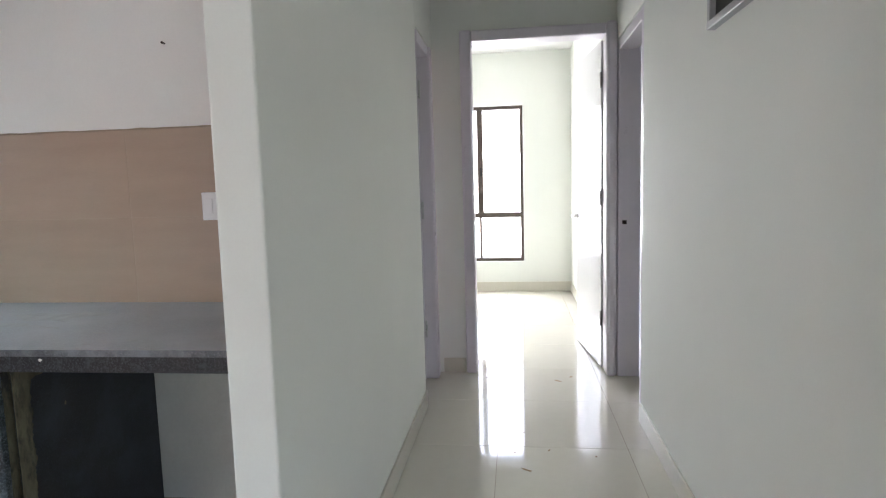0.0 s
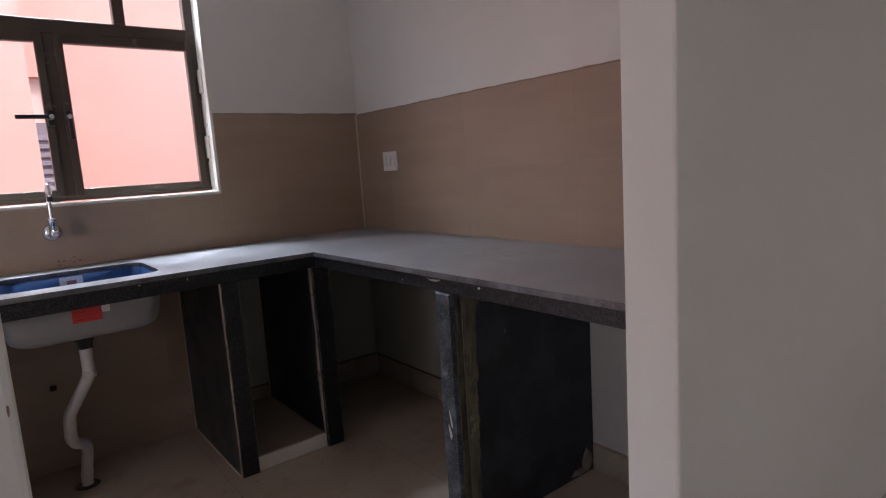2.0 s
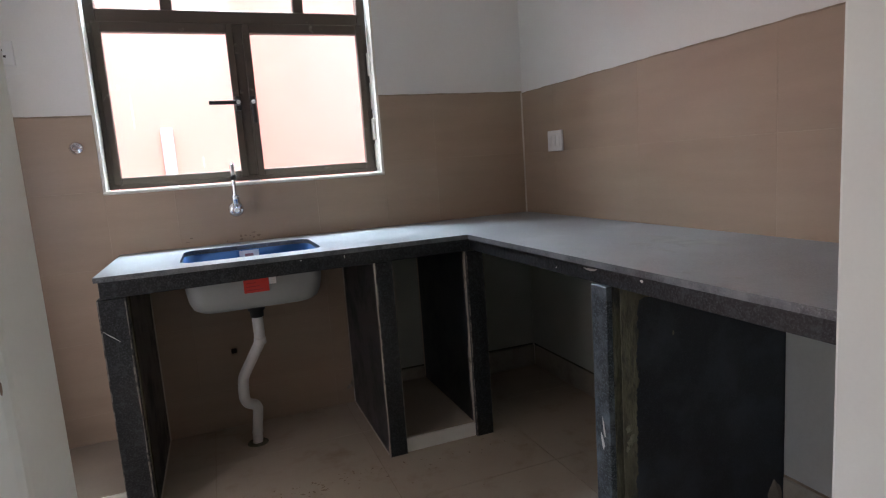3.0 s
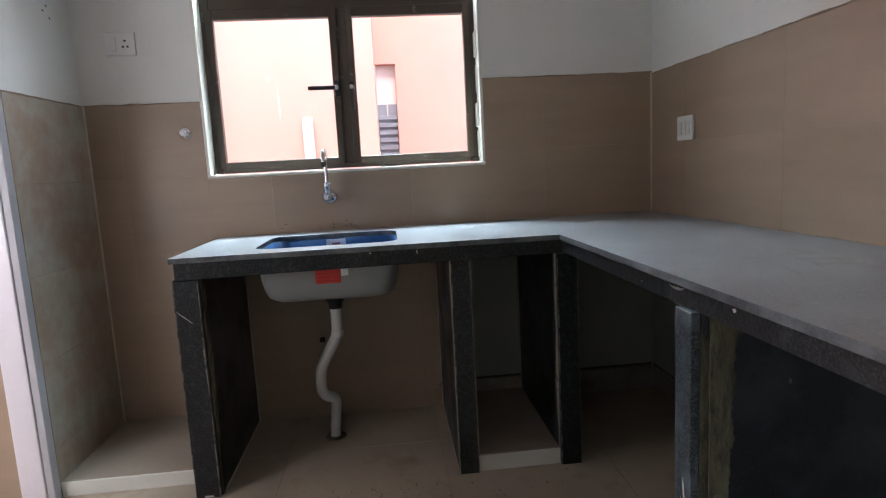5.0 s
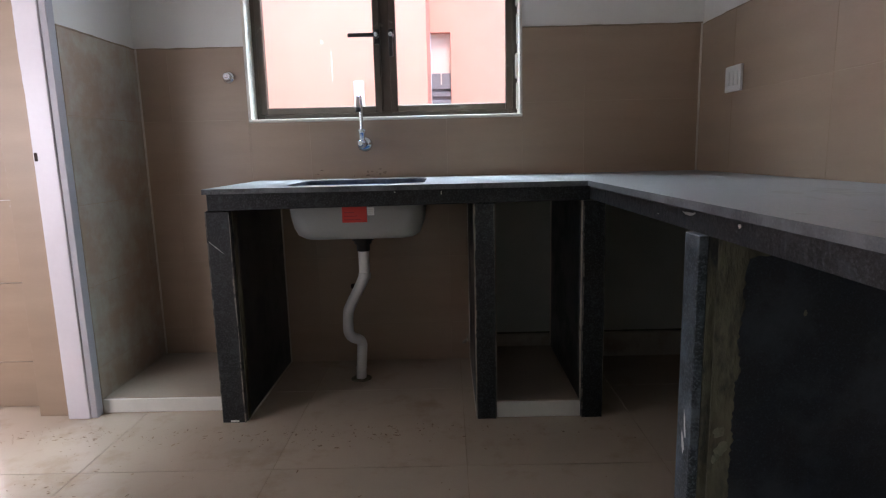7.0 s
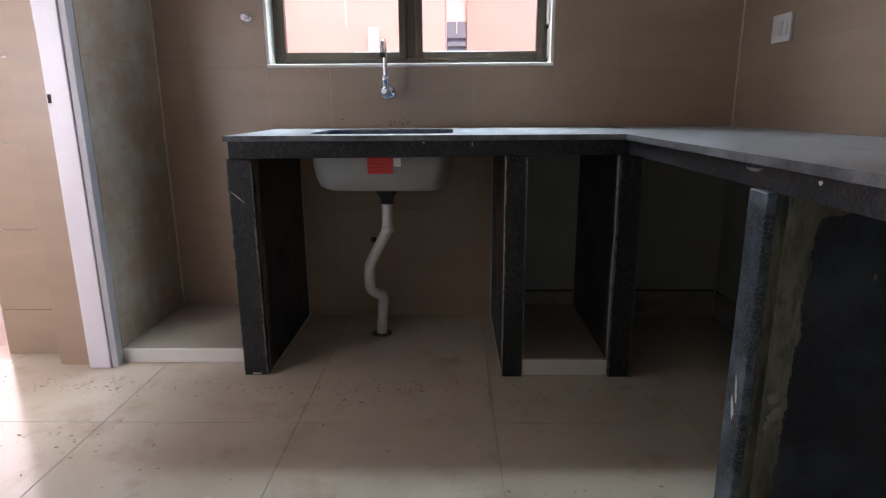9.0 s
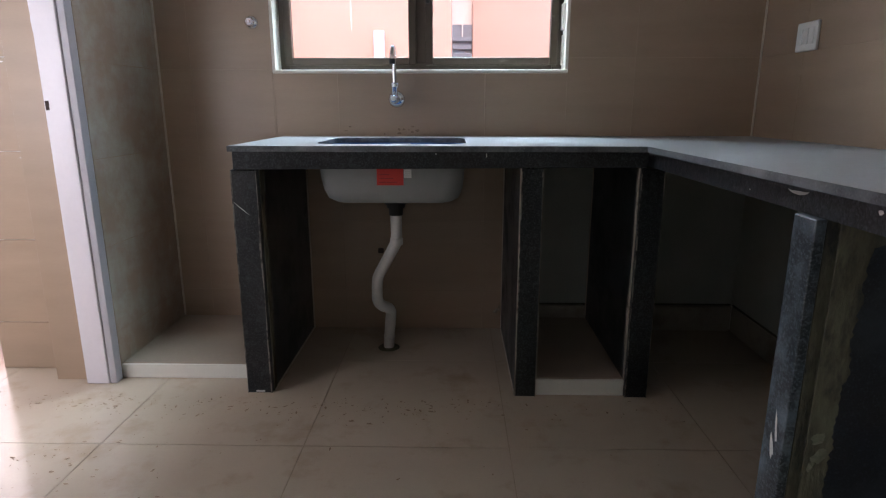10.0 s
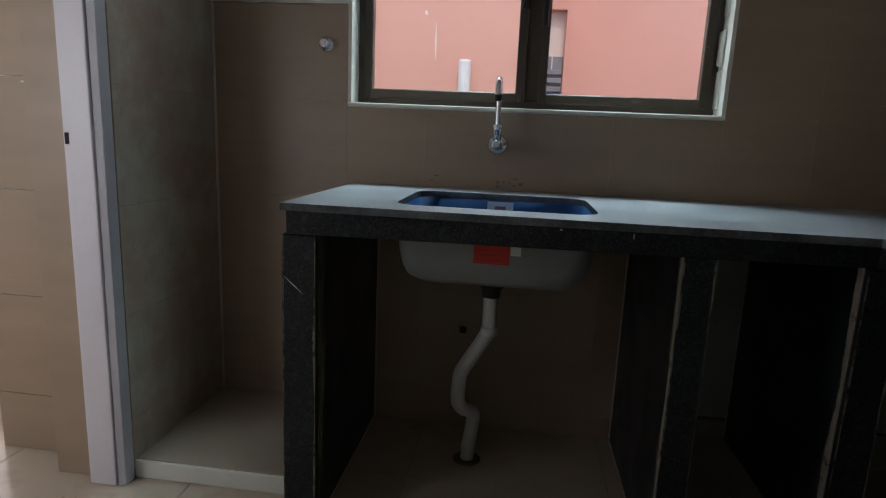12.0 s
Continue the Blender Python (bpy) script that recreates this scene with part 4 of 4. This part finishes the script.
bed_door = thing("door_2", (XE, -3.0, 0), "white bedroom door standing open in a lilac frame", "door", kind="structure")
part("post", door_post(bmesh.new(), XE - 0.03, XE + 0.125, -2.632, -2.560, 2.23, 0.012), DOOR_FRAME, bed_door)
part("post", door_post(bmesh.new(), XE - 0.065, XE + 0.09, -3.533, -3.465, 2.23, 0.02), DOOR_FRAME, bed_door)
part("head", box(XE - 0.03, XE + 0.125, -3.472, -2.633, 2.158, 2.226, bevel=0.01), DOOR_FRAME, bed_door)
bm = box(0, 0.76, -0.036, 0, 0.012, 2.145, bevel=0.002)
bmesh.ops.transform(bm, matrix=pose(XE + 0.095, -3.455, 0, 0, 0, 6.0), verts=list(bm.verts))
leaf = part("leaf", bm, DOOR_LEAF, bed_door, "glossy white open door leaf")
bm = bmesh.new()
turned(bm, ((0.024, 0), (0.024, 0.006), (0.010, 0.008), (0.010, 0.045)), pose(0.71, 0, 1.0, -90), 14)
bx(bm, 0.60, 0.722, 0.036, 0.052, 0.990, 1.010, bevel=0.004)
bmesh.ops.transform(bm, matrix=pose(XE + 0.095, -3.455, 0, 0, 0, 6.0), verts=list(bm.verts))
part("lever", bm, STEEL, leaf, "steel lever handle")
for z in (0.3, 1.1, 1.85):
    part("hinge", turned(bmesh.new(), ((0.008, 0), (0.008, 0.1)), pose(XE + 0.092, -3.452, z), 10), STEEL, bed_door, "steel hinge")

bath_door = thing("door_3", (1.5, -2.26, 0), "closed lilac white side door in its frame", "door", kind="structure")
part("post", door_post(bmesh.new(), 1.732, 1.808, YO - 0.012, YI, 2.115, 0.01), DOOR_FRAME, bath_door)
part("post", door_post(bmesh.new(), 1.252, 1.31, YO + 0.012, YI, 2.115, 0.006), DOOR_FRAME, bath_door)
part("head", box(1.31, 1.732, YO + 0.002, YI, 2.05, 2.115, bevel=0.006), DOOR_FRAME, bath_door)
part("leaf", box(1.312, 1.73, YO + 0.07, YO + 0.105, 0.01, 2.048, bevel=0.002), DOOR_LEAF, bath_door)
for z in (0.28, 1.05, 1.8):
    part("hinge", turned(bmesh.new(), ((0.008, 0), (0.008, 0.11)), pose(1.724, YO + 0.062, z), 10), STEEL, bath_door, "steel hinge")
side_door = thing("door_4", (1.4, -3.56, 0), "lilac white side door frame with strike hole, leaf added", "door", kind="structure")
post = part("post", door_post(bmesh.new(), 1.822, 1.878, YR - 0.14, YR - 0.001, 2.115, 0.008), DOOR_FRAME, side_door)
part("strike_hole", box(1.8205, 1.83, YR - 0.055, YR - 0.028, 0.985, 1.01), DARK_HOLE, post, "dark strike hole")
part("post", door_post(bmesh.new(), 1.102, 1.165, YR - 0.12, YR - 0.004, 2.115, 0.008), DOOR_FRAME, side_door)
part("head", box(1.165, 1.822, YR - 0.118, YR - 0.004, 2.05, 2.115, bevel=0.006), DOOR_FRAME, side_door)
# unseen leaf added behind the frame, keeping sky light out of the doorway
part("leaf", box(1.167, 1.82, YR - 0.178, YR - 0.143, 0.01, 2.10, bevel=0.002), DOOR_LEAF, side_door)

# ---- bedroom window ----
window_2 = thing("window_2", (XB + 0.1, -2.490, 0.34), "brown aluminium bedroom window full of white daylight", "window", kind="structure")
BX = XB + 0.05
bm = bmesh.new()
bx(bm, BX, BX + 0.05, -2.998, -2.962, 0.352, 2.158, bevel=0.003, seg=1)
bx(bm, BX, BX + 0.05, -2.000, -1.962, 0.352, 2.158, bevel=0.003, seg=1)
bx(bm, BX + 0.001, BX + 0.049, -2.962, -2.000, 0.352, 0.39, bevel=0.003, seg=1)
bx(bm, BX + 0.001, BX + 0.049, -2.962, -2.000, 2.12, 2.158, bevel=0.003, seg=1)
bx(bm, BX + 0.001, BX + 0.049, -2.962, -2.000, 0.872, 0.930, bevel=0.003, seg=1)
bx(bm, BX + 0.002, BX + 0.048, -2.532, -2.465, 0.930, 2.12, bevel=0.003, seg=1)
bx(bm, BX + 0.002, BX + 0.048, -2.505, -2.478, 0.39, 0.872, bevel=0.003, seg=1)
part("window_frame", bm, FRAME_BROWN, window_2)
bm = bmesh.new()
bx(bm, BX - 0.015, BX - 0.002, -2.520, -2.495, 1.36, 1.46, bevel=0.004)
part("handle", bm, HANDLE_BLACK, window_2, "dark window handle")
for y0, y1, z0, z1 in ((-2.964, -2.532, 0.918, 2.122), (-2.465, -1.998, 0.918, 2.122), (-2.964, -2.505, 0.388, 0.867), (-2.478, -1.998, 0.388, 0.867)):
    p = part("pane", box(BX + 0.02, BX + 0.024, y0, y1, z0, z1), GLASS, window_2)
    p.visible_shadow = False

# ---- corridor box ----
board = thing("distribution_box", (-0.15, YR, 1.72), "grey metal electrical box set on the corridor wall", "electrical box")
bm = bmesh.new()
bx(bm, -0.345, 0.045, YR, YR + 0.028, 1.72, 1.745, bevel=0.003)
bx(bm, -0.345, 0.045, YR, YR + 0.028, 1.98, 2.005, bevel=0.003)
bx(bm, 0.02, 0.045, YR, YR + 0.027, 1.745, 1.98, bevel=0.003)
bx(bm, -0.345, -0.32, YR, YR + 0.027, 1.745, 1.98, bevel=0.003)
part("rim", bm, BOX_GREY, board)
part("back", box(-0.321, 0.021, YR + 0.001, YR + 0.008, 1.744, 1.981), HANDLE_BLACK, board, "dark empty inside")

# ---- scraps on the corridor floor ----
rnd = random.Random(8)
for x, y, s in ((0.52, -2.93, 0.016), (0.69, -2.88, 0.009), (0.72, -3.04, 0.008), (0.67, -3.25, 0.008), (0.92, -2.92, 0.007), (1.78, -2.72, 0.02), (1.72, -3.15, 0.02), (1.80, -3.24, 0.015)):
    bm = blob(bmesh.new(), (x, y, 0.0005), (rnd.uniform(0.5, 1), rnd.uniform(-1, 1), 0), (rnd.uniform(-0.5, 0.5), 1, 0), (0, 0, 1), s * 1.6, s * 0.6, 0.003, int(x * 100), 9)
    solid("paper_scrap", bm, DEBRIS, "small brown paper scrap on the floor", "scrap", kind="thing", group="scraps on the corridor floor")

# ---- wall tiles ----
TILE_MESH = {}


def tile_piece(w, h, d=0.0062, gap=0.0022):
    """One tile lying in x, z, front towards -y, with eased edges; shared by alike tiles."""
    key = (round(w, 3), round(h, 3))
    if key not in TILE_MESH:
        bm = bmesh.new()
        a, b, e = w / 2 - gap / 2, h / 2 - gap / 2, 0.0008
        back = [bm.verts.new((x, 0, z)) for x, z in ((-a, -b), (a, -b), (a, b), (-a, b))]
        mid = [bm.verts.new((x, -d + e, z)) for x, z in ((-a, -b), (a, -b), (a, b), (-a, b))]
        front = [bm.verts.new((x, -d, z)) for x, z in ((-a + e, -b + e), (a - e, -b + e), (a - e, b - e), (-a + e, b - e))]
        for p, q in ((back, mid), (mid, front)):
            for k in range(4):
                bm.faces.new((p[k], p[(k + 1) % 4], q[(k + 1) % 4], q[k]))
        bm.faces.new(front)
        me = bpy.data.meshes.new("tile")
        bm.to_mesh(me)
        bm.free()
        me.materials.append(WALL_TILE)
        TILE_MESH[key] = me
    return TILE_MESH[key]


def tiled(parent, origin, rz, us, zs, skip=None, material=None):
    """Tiles between the joints us along the wall and zs up it; origin and rz set the wall's face."""
    m = pose(*origin, 0, 0, rz)
    for u0, u1 in zip(us, us[1:]):
        for z0, z1 in zip(zs, zs[1:]):
            if skip and skip((u0 + u1) / 2, (z0 + z1) / 2):
                continue
            ob = new("tile", tile_piece(u1 - u0, z1 - z0))
            if material:
                ob.material_slots[0].link = "OBJECT"
                ob.material_slots[0].material = material
            ob.matrix_basis = m @ pose((u0 + u1) / 2, 0, (z0 + z1) / 2)
            ob.parent = parent


def grout_bed(name, a, parent):
    part(name, box(*a), GROUT, parent, "pale grout behind the tiles")


# window wall: left of, below and right of the window
LZ = [0.0, 0.18, 0.495, 0.804, 1.129, 1.437]
tiled(wall_north, (0, 0.0061, 0), 0, [XL, -2.335, WX0], LZ)
tiled(wall_north, (0, 0.0061, 0), 0, [WX0, -1.725, -1.115, -1.030], [0.0, 0.18, 0.495, 0.804])
tiled(wall_north, (0, 0.0061, 0), 0, [WX0, -1.725, -1.115], [0.804, WZ0 - 0.004])
tiled(wall_north, (0, 0.0061, 0), 0, [-1.115, WX1], [0.78, WZ0 - 0.004])
tiled(wall_north, (0, 0.0061, 0), 0, [WX1, -0.505, 0.0], [0.86, 1.175, 1.489])
tiled(wall_east, (0.0061, 0, 0), -90, [0.0, 0.30, 0.91, 1.52, -YI], [0.86, 1.17, 1.482])
tiled(wall_west, (XL - 0.0061, 0, 0), 90, [-0.527, -0.07, 0.0], LZ, material=WALL_TILE_SMEARED)
tiled(bpy.data.objects["wall_utility_north"], (0, UY + 0.0061, 0), 0, [-2.975, -2.70], [0.0, 0.188, 0.507, 0.827, 1.145, 1.46, 1.78, 2.1])
for name, a, par in (("grout", (XL + 0.001, WX0 - 0.001, 0.0006, 0.0058, 0.0, 1.436), wall_north),
                     ("grout", (WX0 - 0.001, -1.03, 0.0006, 0.0058, 0.0, WZ0 - 0.006), wall_north),
                     ("grout", (-1.03, WX1, 0.0006, 0.0058, 0.79, WZ0 - 0.006), wall_north),
                     ("grout", (WX1, -0.001, 0.0006, 0.0058, 0.79, 1.488), wall_north),
                     ("grout", (0.0006, 0.0058, YI + 0.001, 0.0, 0.79, 1.481), wall_east),
                     ("grout", (XL - 0.0058, XL - 0.0006, -0.526, 0.0, 0.0, 1.436), wall_west)):
    grout_bed(name, a, par)
# white beads of grout in the corners
for a, par in (((XL, XL + 0.008, -0.006, 0.001, 0.056, 1.44), wall_north), ((-0.008, 0.0, -0.006, 0.001, 0.86, 1.489), wall_north)):
    part("corner_bead", box(*a, bevel=0.002, seg=1), BEAD, par, "pale grout bead in the corner")
part("tile_reveal", box(-2.705, -2.577, -0.546, -0.5325, 0.0, 2.1, bevel=0.001, seg=1), WALL_TILE, wall_west, "tiled edge behind the door frame")

# ---- floor ----
floor = solid("floor", box(-5.72, XB + 0.2, -6.62, 0.206, -0.15, -0.0021), FLOOR_JOINT, "cream vitrified tile floor with dusty kitchen part", "floor")
P = 0.61
ftile = bmesh.new()
a, e, g = P / 2 - 0.0010, 0.0005, 0.002
lo = [ftile.verts.new((x, y, -g)) for x, y in ((-a, -a), (a, -a), (a, a), (-a, a))]
mi = [ftile.verts.new((x, y, -e)) for x, y in ((-a, -a), (a, -a), (a, a), (-a, a))]
hi = [ftile.verts.new((x, y, 0)) for x, y in ((-a + e, -a + e), (a - e, -a + e), (a - e, a - e), (-a + e, a - e))]
for p, q in ((lo, mi), (mi, hi)):
    for k in range(4):
        ftile.faces.new((p[k], p[(k + 1) % 4], q[(k + 1) % 4], q[k]))
ftile.faces.new(hi)
fme = bpy.data.meshes.new("tile")
ftile.to_mesh(fme)
ftile.free()
fme.materials.append(FLOOR_TILE)
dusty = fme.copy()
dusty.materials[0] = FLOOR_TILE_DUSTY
for i in range(-6, 11):
    for j in range(-10, 2):
        cx, cy = -1.076 + P * (i + 0.5), -0.967 + P * (j + 0.5)
        if -5.9 < cx < 5.3 and -6.7 < cy < 0.4:
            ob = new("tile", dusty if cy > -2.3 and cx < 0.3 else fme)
            ob.location = (cx, cy, 0)
            ob.parent = floor

# ---- dirt on the kitchen floor ----
rnd = random.Random(21)
bm = bmesh.new()
for k in range(430):
    if k < 170:      # along the plinth and the legs
        x, y = rnd.uniform(-2.44, -0.5), -0.67 - abs(rnd.gauss(0, 0.07))
    elif k < 290:   # by the utility doorway
        x, y = -2.35 + rnd.gauss(0, 0.22), -0.95 + rnd.gauss(0, 0.22)
    else:
        x, y = rnd.uniform(-2.4, -0.6), rnd.uniform(-2.1, -0.70)
    a, s1 = rnd.uniform(0, 6.28), 0.0007 + 0.0034 * rnd.random() ** 2.5
    if not (-2.46 < x < -0.05 and -2.15 < y < -0.66):
        continue
    blob(bm, (x, y, 0.0003), (math.cos(a), math.sin(a), 0), (-math.sin(a), math.cos(a), 0), (0, 0, 1), s1 * rnd.uniform(1.0, 3.2), s1, 0.0012, 300 + k, 7)
for k in range(130):    # crumbs swept up at the utility doorway
    x, y = rnd.uniform(-2.86, -2.30), -0.71 + rnd.gauss(0, 0.035) - (0.32 if k % 3 == 0 else 0.0)
    a, s1 = rnd.uniform(-0.5, 0.5), 0.0009 + 0.0042 * rnd.random() ** 3
    blob(bm, (x, y, 0.0003), (math.cos(a), math.sin(a), 0), (-math.sin(a), math.cos(a), 0), (0, 0, 1), s1 * rnd.uniform(1.0, 3.0), s1, 0.002, 900 + k, 7)
for k in range(120):    # scuffed dirt in front of the counter
    x, y = -1.62 + rnd.gauss(0, 0.26), -0.74 + rnd.gauss(0, 0.05)
    if y < -0.66:
        a, s1 = rnd.uniform(0, 6.28), 0.001 + 0.004 * rnd.random() ** 2
        blob(bm, (x, y, 0.0003), (math.cos(a), math.sin(a), 0), (-math.sin(a), math.cos(a), 0), (0, 0, 1), s1 * rnd.uniform(1.0, 3.5), s1, 0.0008, 1200 + k, 7)
solid("floor_dirt", bm, surface("dry_brown_floor_dirt", (0.24, 0.165, 0.11), 0.95, 0.3, 30, 120, 0.1), "dry brown dirt specks on the kitchen floor", "dirt", kind="stuff")
